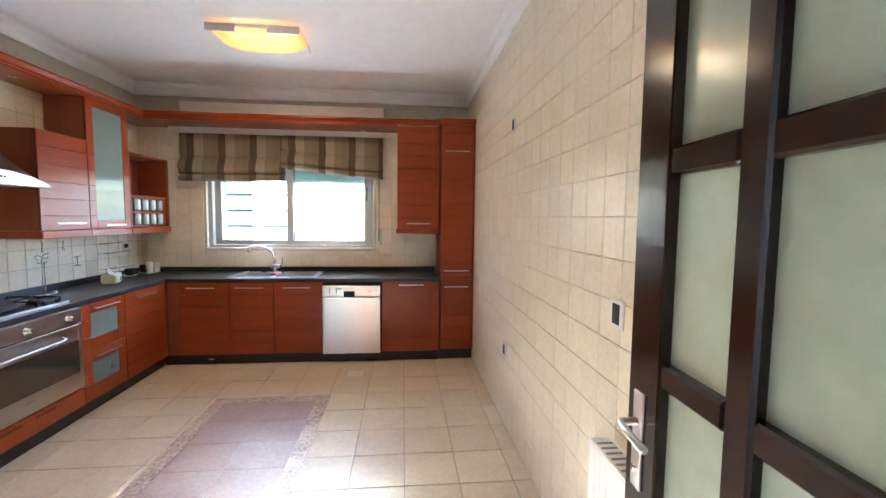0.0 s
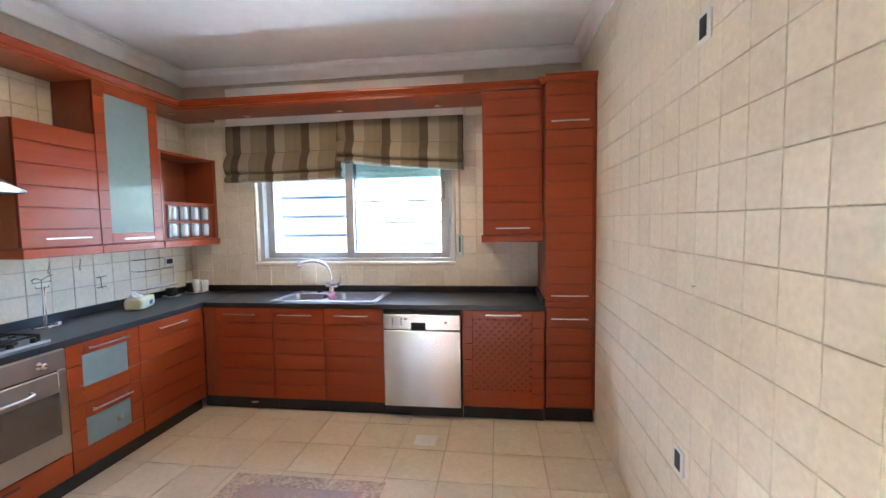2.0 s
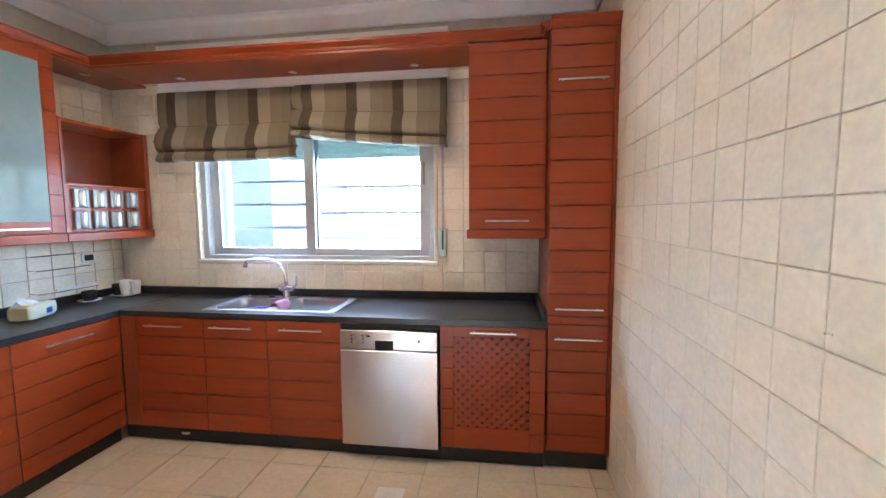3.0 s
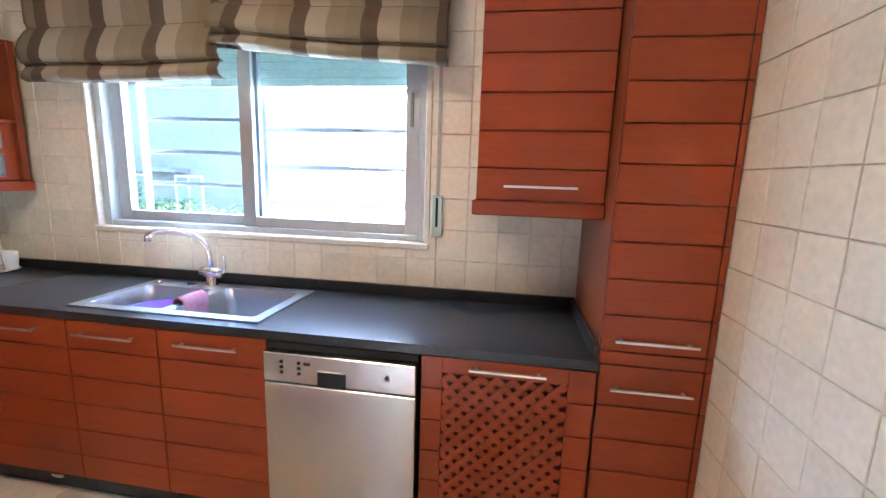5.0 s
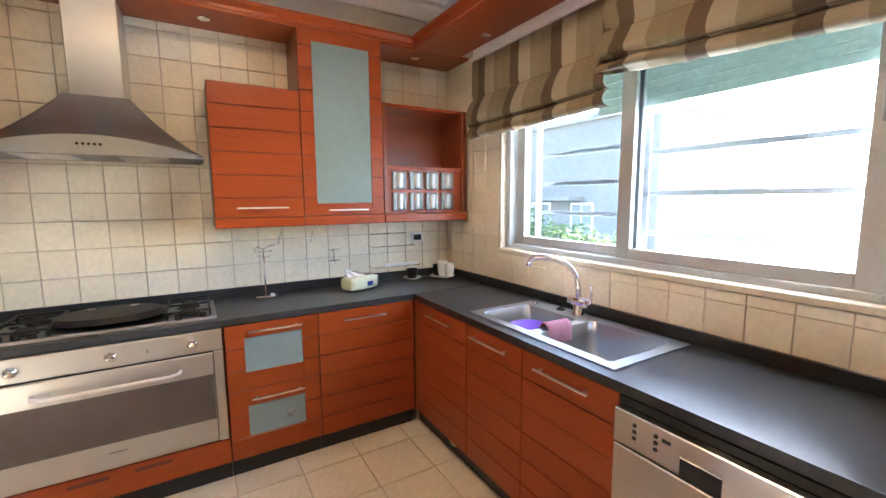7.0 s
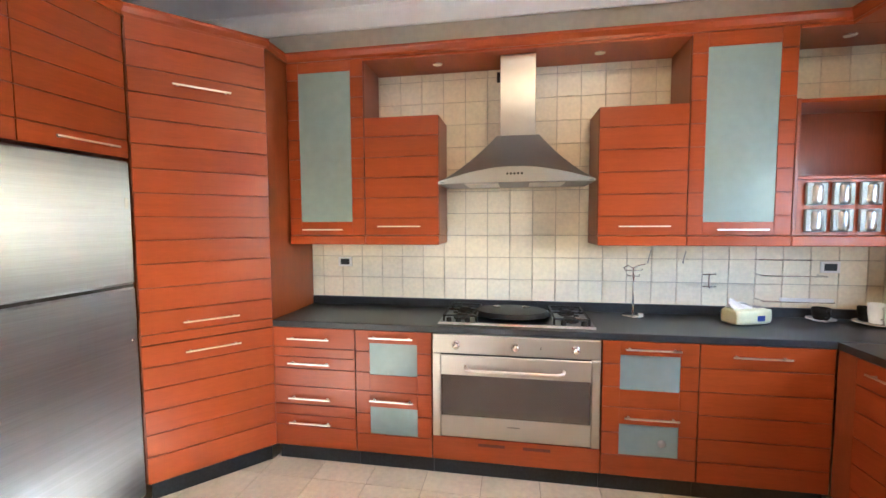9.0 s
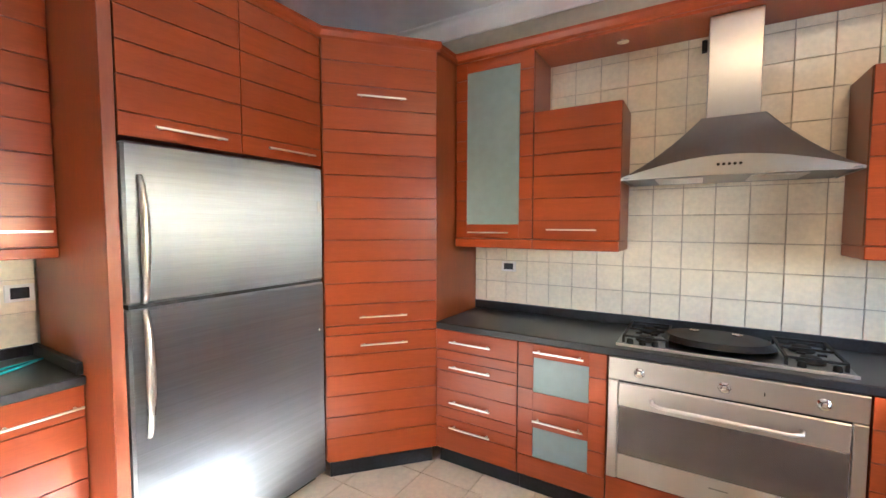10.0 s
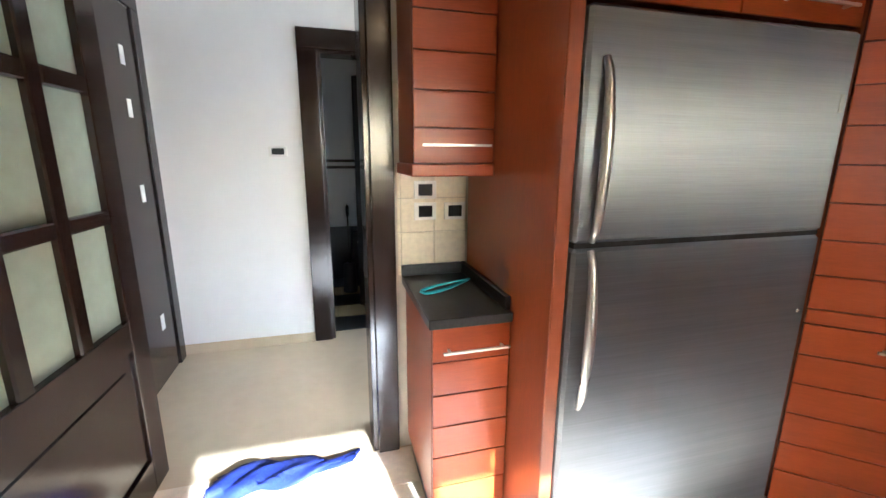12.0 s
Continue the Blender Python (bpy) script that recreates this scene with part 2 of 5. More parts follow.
def part(name, data, parent, m=Matrix(), label=""):
    """One mesh under a thing or under a part, at m in the thing's frame."""
    ob = new(name, data)
    ob.parent = parent
    ob.matrix_parent_inverse = PLACE[parent].inverted()
    PLACE[ob] = ob.matrix_basis = FRAME[parent] @ m
    FRAME[ob] = FRAME[parent]
    if label:
        ob["label"] = label
    return ob


def block(name, parent, a, b, mat, bevel=0.002, label=""):
    lo = [min(p, q) for p, q in zip(a, b)]
    d = [abs(p - q) for p, q in zip(a, b)]
    return part(name, chamfer_box(*d, bevel, mat), parent, Matrix.Translation(lo), label)


def solid(name, me, label="", category="", kind="", group=""):
    ob = new(name, me)
    PLACE[ob] = FRAME[ob] = Matrix()
    return tagged(ob, label, category, group, kind)


def boxes(spans, mat, name="boxes"):
    """Several boxes in one mesh, each from corner to corner."""
    v, f = [], []
    for a, b in spans:
        k = len(v)
        v += [(x, y, z) for z in (a[2], b[2]) for x, y in ((a[0], a[1]), (b[0], a[1]), (b[0], b[1]), (a[0], b[1]))]
        f += [tuple(k + i for i in q) for q in ((3, 2, 1, 0), (4, 5, 6, 7), (0, 1, 5, 4), (1, 2, 6, 5), (2, 3, 7, 6), (3, 0, 4, 7))]
    return mesh_of(name, v, f, mat)


def tube(points, r, mat, seg=10, closed=False, name="tube"):
    """A round bar along a line of points."""
    pts = [Vector(p) for p in points]
    v, f = [], []
    up = Vector((0.31, 0.17, 0.94))
    count = len(pts)
    for i, p in enumerate(pts):
        q0, q1 = (pts[i - 1], pts[(i + 1) % count]) if closed else (pts[max(0, i - 1)], pts[min(count - 1, i + 1)])
        d = (q1 - q0).normalized()
        s = d.cross(up).normalized()
        u = s.cross(d).normalized()
        rad = r[i] if isinstance(r, (list, tuple)) else r
        v += [p + (s * math.cos(a) + u * math.sin(a)) * rad for a in [2 * math.pi * k / seg for k in range(seg)]]
    for i in range(count if closed else count - 1):
        j = (i + 1) % count
        f += [(i * seg + k, i * seg + (k + 1) % seg, j * seg + (k + 1) % seg, j * seg + k) for k in range(seg)]
    if not closed:
        f += [tuple(reversed(range(seg))), tuple(range((count - 1) * seg, count * seg))]
    bm = bmesh.new()
    vs = [bm.verts.new(p) for p in v]
    for q in f:
        bm.faces.new([vs[i] for i in q])
    return bm_mesh(name, bm, mat, True)


def lathe(profile, mat, seg=24, name="lathe", smooth=True):
    """A turned body about z from (radius, height) pairs."""
    bm = bmesh.new()
    rings = []
    for r, z in profile:
        if r < 1e-5:
            rings.append([bm.verts.new((0, 0, z))])
        else:
            rings.append([bm.verts.new((r * math.cos(2 * math.pi * k / seg), r * math.sin(2 * math.pi * k / seg), z)) for k in range(seg)])
    for a, b in zip(rings, rings[1:]):
        for k in range(seg):
            j = (k + 1) % seg
            if len(a) == 1 and len(b) > 1:
                bm.faces.new((a[0], b[k], b[j]))
            elif len(b) == 1 and len(a) > 1:
                bm.faces.new((a[k], a[j], b[0]))
            elif len(a) > 1:
                bm.faces.new((a[k], a[j], b[j], b[k]))
    return bm_mesh(name, bm, mat, smooth)


def prism(outline, z0, z1, mat, name="prism", bevel=0.0):
    bm = bmesh.new()
    lo = [bm.verts.new((x, y, z0)) for x, y in outline]
    hi = [bm.verts.new((x, y, z1)) for x, y in outline]
    k = len(outline)
    bm.faces.new(lo[::-1])
    bm.faces.new(hi)
    for i in range(k):
        bm.faces.new((lo[i], lo[(i + 1) % k], hi[(i + 1) % k], hi[i]))
    if bevel:
        bmesh.ops.bevel(bm, geom=bm.edges[:], offset=bevel, segments=1, affect="EDGES")
    return bm_mesh(name, bm, mat)


def bar_handle(w, mat=None):
    """A slim square bar on two posts, its middle at the origin, standing 3 cm off the front."""
    key = ("handle", round(w, 3))
    if key not in CACHE:
        bm = bmesh.new()
        for a, b in (((-w / 2, -0.031, -0.004), (w / 2, -0.023, 0.004)), ((-w / 2 + 0.020, -0.024, -0.0035), (-w / 2 + 0.028, 0, 0.0035)), ((w / 2 - 0.028, -0.024, -0.0035), (w / 2 - 0.020, 0, 0.0035))):
            made = bmesh.ops.create_cube(bm, size=1)["verts"]
            for v in made:
                v.co = Vector([(a[i] + b[i]) / 2 + v.co[i] * (b[i] - a[i]) for i in range(3)])
        CACHE[key] = bm_mesh("bar_handle", bm, SATIN)
    return CACHE[key]


def slat_door(parent, name, x0, x1, z0, z1, lines, handle=None, t=0.02, hole=None, label=""):
    """A door or drawer front of horizontal boards on a core coloured dark as the grooves' shade. hole: x0, x1, z0, z1
    of a let-in glass pane. handle: x0, x1, z.
    """
    g = 0.0015
    x0, x1, z0, z1 = x0 + g, x1 - g, z0 + g, z1 - g
    if hole:
        core = part(name, boxes([((x0, -0.012, z0), (hole[0], -0.001, z1)), ((hole[1], -0.012, z0), (x1, -0.001, z1)), ((hole[0], -0.012, z0), (hole[1], -0.001, hole[2])), ((hole[0], -0.012, hole[3]), (hole[1], -0.001, z1))], GROOVE_SHADE), parent, Matrix(), label)
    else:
        core = part(name, chamfer_box(x1 - x0, 0.011, z1 - z0, 0.0, GROOVE_SHADE), parent, Matrix.Translation((x0, -0.012, z0)), label)
    cuts = sorted([z0] + [z for z in lines if z0 + 0.02 < z < z1 - 0.02] + [z1])
    for a, b in zip(cuts, cuts[1:]):
        a, b = a + (0.0 if a == z0 else 0.0020), b - (0.0 if b == z1 else 0.0020)
        spans = [(x0, x1, a, b)]
        if hole and b > hole[2] and a < hole[3]:
            spans = [(x0, hole[0], a, b), (hole[1], x1, a, b)]
            if a < hole[2]:
                spans.append((hole[0], hole[1], a, hole[2]))
            if b > hole[3]:
                spans.append((hole[0], hole[1], hole[3], b))
        for p, q, r, s in spans:
            block("slat", core, (p, -t, r), (q, -0.0125, s), CHERRY, 0.0015)
    if hole:
        block("pane", core, (hole[0] - 0.004, -0.017, hole[2] - 0.004), (hole[1] + 0.004, -0.011, hole[3] + 0.004), FROST, 0.001, "frosted mint glass pane")
    if handle:
        part("handle", bar_handle(handle[1] - handle[0]), core, Matrix.Translation(((handle[0] + handle[1]) / 2, -t, handle[2])), "satin metal bar handle")
    return core


def carcass(parent, x0, x1, depth, z0, z1, name="body", mat=None):
    return block(name, parent, (x0, 0.0, z0), (x1, depth, z1), mat or CHERRY_UP, 0.0015)


# ---- the shell of the rooms ----
XL, XR, YF, YB, H = -2.805, 0.85, 4.82, -0.02, 2.95
HALL_S = -1.40                       # face of the hall's far wall
DOOR_X0, DOOR_X1, DOOR_H = -0.44, 0.74, 2.28
WX0, WX1, WZ0, WZ1 = -2.10, -0.25, 1.165, 2.42

floor = solid("floor", boxes([((XL - 0.2, YB, -0.2), (XR + 0.2, YF + 0.25, -0.008))], FLOOR_GROUT), kind="structure")
hall_floor = solid("hall_floor", boxes([((-3.7, -3.2, -0.2), (1.2, YB, -0.002))], MARBLE), kind="structure")
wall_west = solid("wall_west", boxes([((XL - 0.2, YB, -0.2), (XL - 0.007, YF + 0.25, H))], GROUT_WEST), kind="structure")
wall_east = solid("wall_east", boxes([((XR + 0.007, YB - 0.23, -0.2), (XR + 0.25, YF + 0.25, H))], GROUT), kind="structure")
wall_north = solid("wall_north", boxes([((XL, YF + 0.007, -0.2), (WX0, YF + 0.25, H)), ((WX1, YF + 0.007, -0.2), (XR + 0.007, YF + 0.25, H)),
                                        ((WX0, YF + 0.007, -0.2), (WX1, YF + 0.25, WZ0)), ((WX0, YF + 0.007, WZ1), (WX1, YF + 0.25, H))], GROUT), kind="structure")
wall_south = solid("wall_south", boxes([((XL, YB - 0.23, 0), (DOOR_X0, YB - 0.007, H)), ((DOOR_X1, YB - 0.23, 0), (XR, YB - 0.007, H)),
                                        ((DOOR_X0, YB - 0.23, DOOR_H), (DOOR_X1, YB - 0.007, H))], PLASTER), kind="structure")
ceiling = solid("ceiling", boxes([((XL - 0.2, YB - 0.23, H), (XR + 0.25, YF + 0.25, H + 0.2))], CEIL), kind="structure")
hall_ceiling = solid("hall_ceiling", boxes([((-3.7, -3.2, H - 0.05), (1.2, YB - 0.235, H + 0.2))], CEIL), kind="structure")
BDX0, BDX1, BDZ = -0.95, -0.13, 2.13
hall_wall_south = solid("hall_wall_south", boxes([((-3.5, HALL_S - 0.15, 0), (BDX0, HALL_S, H)), ((BDX1, HALL_S - 0.15, 0), (0.9, HALL_S, H)), ((BDX0, HALL_S - 0.15, BDZ), (BDX1, HALL_S, H))], HALLWHITE), kind="structure")
hall_wall_east = solid("hall_wall_east", boxes([((0.9, -3.2, 0), (1.1, YB - 0.235, H))], HALLWHITE), kind="structure")
hall_wall_west = solid("hall_wall_west", boxes([((-3.7, -3.2, 0), (-3.5, YB - 0.235, 0.8)), ((-3.7, -3.2, 2.2), (-3.5, YB - 0.235, H)), ((-3.7, -3.2, 0.8), (-3.5, -1.4, 2.2)), ((-3.7, -0.3, 0.8), (-3.5, YB - 0.235, 2.2))], HALLWHITE), kind="structure")
washroom_wall = solid("washroom_wall", boxes([((-1.5, -3.2, 0), (0.9, -3.05, H)), ((-1.5, -3.05, 0), (-1.35, HALL_S - 0.15, H))], HALLWHITE), kind="structure")


def coving(name, p0, p1, inward, z=H):
    """A plaster moulding between wall and ceiling."""
    d = Vector((*inward, 0))
    prof = [(0.0, -0.13), (0.014, -0.13), (0.018, -0.118), (0.022, -0.05)] + [(0.022 + 0.036 * (1 - math.cos(a)), -0.05 + 0.036 * math.sin(a)) for a in [math.pi / 2 * i / 5 for i in range(1, 6)]] + [(0.064, -0.012), (0.072, -0.010), (0.072, -0.0005), (0, -0.0005)]
    bm = bmesh.new()
    ends = [[bm.verts.new(Vector((*p, z)) + d * a + Vector((0, 0, b))) for a, b in prof] for p in (p0, p1)]
    k = len(prof)
    for i in range(k):
        bm.faces.new((ends[0][i], ends[0][(i + 1) % k], ends[1][(i + 1) % k], ends[1][i]))
    bm.faces.new(ends[0][::-1])
    bm.faces.new(ends[1])
    return solid(name, bm_mesh(name, bm, CEIL), kind="structure")


coving("trim_coving_west", (XL, YB), (XL, YF), (1, 0))
coving("trim_coving_east", (XR, YB), (XR, YF), (-1, 0))
coving("trim_coving_north", (XL, YF), (XR, YF), (0, -1))
coving("trim_coving_south", (XL, YB), (XR, YB), (0, 1))
solid("baseboard_hall", boxes([((-0.016, HALL_S, 0), (0.9, HALL_S + 0.014, 0.07)), ((-3.5, HALL_S, 0), (BDX0 - 0.12, HALL_S + 0.014, 0.07))], MARBLE), kind="structure")


def casing(name, x0, x1, z1, y0, y1, lap=0.11, front=1):
    """A dark wooden door frame: lining and cover boards on both sides of the wall."""
    f = thing(name, Matrix.Translation((0, 0, 0)), "dark stained wooden door frame", "door frame", kind="structure")
    for x, s in ((x0, 1), (x1, -1)):
        block("lining", f, (x, y0 - 0.004, 0.0), (x + s * 0.035, y1 + 0.004, z1 - 0.035), WENGE, 0.003)
    block("lining", f, (x0, y0 - 0.004, z1 - 0.035), (x1, y1 + 0.004, z1), WENGE, 0.003)
    for y, s in ((y1, 1), (y0, -1)):
        a, b = y + s * 0.005, y + s * 0.024
        block("cover_board", f, (x0 + 0.012, a, 0.0), (x0 + 0.012 - lap, b, z1 - 0.012), WENGE, 0.004)
        block("cover_board", f, (x1 - 0.012, a, 0.0), (x1 - 0.012 + lap, b, z1 - 0.012), WENGE, 0.004)
        block("cover_board", f, (x0 + 0.012 - lap, a, z1 - 0.012), (x1 - 0.012 + lap, b, z1 - 0.012 + lap), WENGE, 0.004)
    return f


casing("door_frame_kitchen", DOOR_X0 + 0.085, DOOR_X1 - 0.04, DOOR_H, YB - 0.23, YB - 0.007, 0.1)
solid("door_reveal_fill", boxes([((DOOR_X0, YB - 0.228, 0), (DOOR_X0 + 0.084, YB - 0.009, DOOR_H)), ((DOOR_X1 - 0.039, YB - 0.228, 0), (DOOR_X1, YB - 0.009, DOOR_H))], PLASTER), kind="structure")
casing("door_frame_washroom", BDX0, BDX1, BDZ, HALL_S - 0.15, HALL_S, 0.13)


def kitchen_door():
    """The open glazed leaf beside the east wall."""
    hinge, free = Vector((0.640, -0.135, 0)), Vector((0.6895, 0.841, 0))
    d = (free - hinge).normalized()
    m = Matrix(((d.x, -d.y, 0, hinge.x), (d.y, d.x, 0, hinge.y), (0, 0, 1, 0.0), (0, 0, 0, 1)))
    w = (free - hinge).length
    leaf = thing("door_1", m, "open dark wooden door with frosted glass panes", "door", kind="structure")
    t = 0.042
    block("stile", leaf, (0, 0, 0.01), (0.12, t, 2.22), WENGE, 0.003)
    block("stile", leaf, (w - 0.12, 0, 0.01), (w, t, 2.22), WENGE, 0.003)
    cols = [(0.12, 0.338), (0.403, 0.610), (0.672, w - 0.12)]
    rows = [(0.78, 1.165), (1.218, 1.617), (1.675, 2.10)]
    for a, b in ((0.338, 0.403), (0.610, 0.672)):
        block("mullion", leaf, (a, 0.003, 0.66), (b, t - 0.003, 2.10), WENGE, 0.006)
    for a, b in ((0.01, 0.16), (0.66, 0.78), (2.10, 2.22)):
        block("rail", leaf, (0.12, 0, a), (w - 0.12, t, b), WENGE, 0.003)
    for a, b in ((1.165, 1.218), (1.617, 1.675)):
        for c0, c1 in cols:
            block("rail", leaf, (c0, 0.003, a), (c1, t - 0.003, b), WENGE, 0.006)
    block("panel", leaf, (0.12, 0.012, 0.16), (w - 0.12, t - 0.012, 0.66), WENGE, 0.006)
    block("panel", leaf, (0.175, 0.006, 0.22), (w - 0.185, t - 0.006, 0.60), WENGE, 0.006, "raised field")
    for c0, c1 in cols:
        for r0, r1 in rows:
            block("pane", leaf, (c0, 0.010, r0), (c1, 0.016, r1), DOORGLASS, 0.0, "frosted glass pane")
    for y, s in ((t, 1), (0, -1)):
        pl = block("handle_plate", leaf, (w - 0.075, y, 0.90), (w - 0.035, y + s * 0.007, 1.13), SATIN, 0.002, "satin metal lock plate")
        part("lever", tube([(w - 0.055, y, 1.06), (w - 0.055, y + s * 0.045, 1.06), (w - 0.07, y + s * 0.052, 1.06), (w - 0.17, y + s * 0.052, 1.055)], 0.009, SATIN, 10), pl)
        part("keyhole", tube([(w - 0.055, y + s * 0.004, 0.95), (w - 0.055, y + s * 0.012, 0.95)], 0.008, CHROME, 12), pl)


kitchen_door()


def hall_side_door():
    f = thing("door_2", Matrix.Translation((0.9, -1.0, 0)), "dark wooden door frame with pale hinge plates", "door", kind="structure")
    block("cover_board", f, (-0.024, -0.355, 0), (-0.001, -0.255, 2.24), WENGE, 0.004)
    block("cover_board", f, (-0.024, 0.62, 0), (-0.001, 0.72, 2.24), WENGE, 0.004)
    block("cover_board", f, (-0.024, -0.355, 2.24), (-0.001, 0.72, 2.34), WENGE, 0.004)
    block("leaf", f, (-0.012, -0.25, 0.005), (-0.001, 0.615, 2.235), WENGE, 0.003)
    for z in (0.38, 1.19, 1.67, 1.95):
        block("hinge_plate", f, (-0.017, -0.095, z - 0.05), (-0.0125, -0.045, z + 0.05), PLASTIC, 0.001, "pale metal hinge plate")


hall_side_door()


# ---- the window ----
def window():
    w = thing("window_1", Matrix.Translation((0, 0, 0)), "pale aluminium sliding window with two sashes", "window", kind="structure")
    y0, y1 = YF + 0.03, YF + 0.13
    block("window_frame", w, (WX0, y0, WZ0), (WX0 + 0.045, y1, WZ1), ALU, 0.003)
    block("window_frame", w, (WX1 - 0.035, y0, WZ0), (WX1, y1, WZ1), ALU, 0.003)
    block("window_frame", w, (WX0 + 0.045, y0, WZ0), (WX1 - 0.035, y1, WZ0 + 0.03), ALU, 0.003)
    block("window_frame", w, (WX0 + 0.045, y0, WZ1 - 0.03), (WX1 - 0.035, y1, WZ1), ALU, 0.003)
    for x0, x1, ya in ((WX0 + 0.048, -1.16, YF + 0.085), (-1.244, WX1 - 0.034, YF + 0.04)):
        s = block("sash", w, (x0, ya, WZ0 + 0.031), (x0 + 0.075, ya + 0.03, WZ1 - 0.031), ALU, 0.003)
        block("sash_rail", s, (x1 - 0.075, ya, WZ0 + 0.031), (x1, ya + 0.03, WZ1 - 0.031), ALU, 0.003)
        block("sash_rail", s, (x0 + 0.075, ya, WZ0 + 0.031), (x1 - 0.075, ya + 0.03, WZ0 + 0.085), ALU, 0.003)
        block("sash_rail", s, (x0 + 0.075, ya, WZ1 - 0.08), (x1 - 0.075, ya + 0.03, WZ1 - 0.031), ALU, 0.003)
        p = block("pane", s, (x0 + 0.073, ya + 0.013, WZ0 + 0.083), (x1 - 0.073, ya + 0.017, WZ1 - 0.078), GLASS, 0.0, "clear glass pane")
        p.visible_shadow = False
    block("latch", w, (-0.335, YF + 0.033, 1.72), (-0.318, YF + 0.039, 1.88), GREYPLASTIC, 0.002, "grey plastic latch strip")
    block("window_sill", w, (WX0 - 0.03, YF - 0.012, WZ0 - 0.035), (WX1 + 0.03, y0, WZ0 - 0.001), SILL, 0.006)
    for x in (WX0 - 0.03, WX1 + 0.002):
        block("window_trim", w, (x, YF - 0.008, WZ0), (x + 0.028, YF + 0.03, 2.42), SILL, 0.003)
    # roller shutters behind the sashes, one let down further than the other
    for x0, x1, low in ((WX0 + 0.03, -1.482, 2.052), (-1.476, WX1 - 0.03, 1.932)):
        for i in range(int((2.45 - low) / 0.04)):
            z = low + i * 0.04
            block("shutter_slat", w, (x0, YF + 0.15, z), (x1, YF + 0.162, z + 0.0398), SHUTTER, 0.004)
    # grille outside
    for x in (-2.03, -1.255, -0.285):
        block("grille_post", w, (x, YF + 0.235, 1.10), (x + 0.045, YF + 0.25, 2.45), BARS, 0.002)
    for x0, x1, bars in ((-2.03, -1.235, (1.21, 1.402, 1.588, 1.776, 1.965)), (-1.23, -0.24, (1.11, 1.313, 1.518, 1.725, 1.93))):
        for z in bars:
            block("grille_bar", w, (x0, YF + 0.252, z - 0.013), (x1, YF + 0.264, z + 0.013), BARS, 0.003)


window()
strap = thing("shutter_strap", Matrix.Translation((-0.183, YF, 1.2)), "grey shutter strap with a pale green winder box", "shutter strap")
block("strap", strap, (-0.008, -0.006, 0.18), (0.008, -0.003, 1.22), WEBBING, 0.0)
block("winder_box", strap, (-0.026, -0.022, 0.0), (0.026, -0.001, 0.20), PALEGREEN, 0.004, "pale green plastic winder")
block("winder_slot", strap, (-0.006, -0.024, 0.05), (0.006, -0.0215, 0.19), BLACK, 0.0)

shutter_box = thing("shutter_box", Matrix.Translation((-1.22, YF, 2.42)), "white painted roller shutter box above the window", "shutter box", kind="structure")
block("front_board", shutter_box, (-1.09, -0.095, 0.01), (1.09, -0.004, 0.335), WHITE, 0.004)
block("edge_strip", shutter_box, (-1.095, -0.108, 0.0), (1.095, -0.004, 0.01), WHITE, 0.002)


def roman_blind(name, x0, x1, top, bottom_left, bottom_right, y, label, crumple=0.0, seed=0):
    """Striped fabric drawn up in soft folds: a drop, a belly and two bands under it."""
    b = thing(name, Matrix.Translation((x0, y, top)), label, "roman blind", "roman blinds over the window")
    w = x1 - x0
    nu = 60
    prof = [(0.0, 0.0), (0.03, -0.008), (0.2, -0.010), (0.43, -0.008), (0.49, -0.002), (0.52, -0.012), (0.62, -0.030), (0.72, -0.042), (0.79, -0.045), (0.83, -0.036), (0.845, -0.018), (0.835, -0.010), (0.86, -0.026), (0.93, -0.040), (0.975, -0.036), (1.0, -0.020), (0.985, -0.008)]
    nv = len(prof)
    v = []
    for i in range(nu + 1):
        u = i / nu
        drop = -(top - (bottom_left + (bottom_right - bottom_left) * u))
        for k, (s, dy) in enumerate(prof):
            wave = 0.006 * math.sin(u * 9 + k * 0.7) * s + 0.004 * math.sin(u * 23 + k) * s
            crush = crumple * math.exp(-u * 5) * math.sin(k * 2.2 + u * 8) * 0.02
            edge = -0.012 * s * math.sin(min(1, u * 8) * math.pi / 2) if seed == 0 else 0
            v.append((u * w + (0.012 * math.sin(k * 1.7) * s * (1 - u) if seed == 0 else 0.006 * math.sin(k) * s), 1.5 * dy + wave + crush + edge, s * drop + 0.008 * math.sin(u * math.pi) * -s + crush))
    f = [(i * nv + k, (i + 1) * nv + k, (i + 1) * nv + k + 1, i * nv + k + 1) for i in range(nu) for k in range(nv - 1)]
    cloth = part("fabric", mesh_of("fabric", v, f, FABRIC, True), b)
    mod = cloth.modifiers.new("thickness", "SOLIDIFY")
    mod.thickness = 0.003
    for k in (4, 9, 12):
        part("seam", tube([Vector(v[i * nv + k]) + Vector((0, -0.002, 0)) for i in range(0, nu + 1, 2)], 0.0035, SEAM, 6), b, Matrix(), "stitched seam")
    block("head_rail", b, (0.0, -0.004, -0.02), (w, 0.02, -0.001), WHITE, 0.002)
    return b


roman_blind("roman_blind", -2.325, -1.205, 2.42, 1.905, 1.915, 4.745, "brown and beige striped roman blind pulled up", 0.0, 0)
roman_blind("roman_blind", -1.245, -0.135, 2.425, 2.06, 1.955, 4.725, "brown and beige striped roman blind hanging crooked", 1.0, 3)


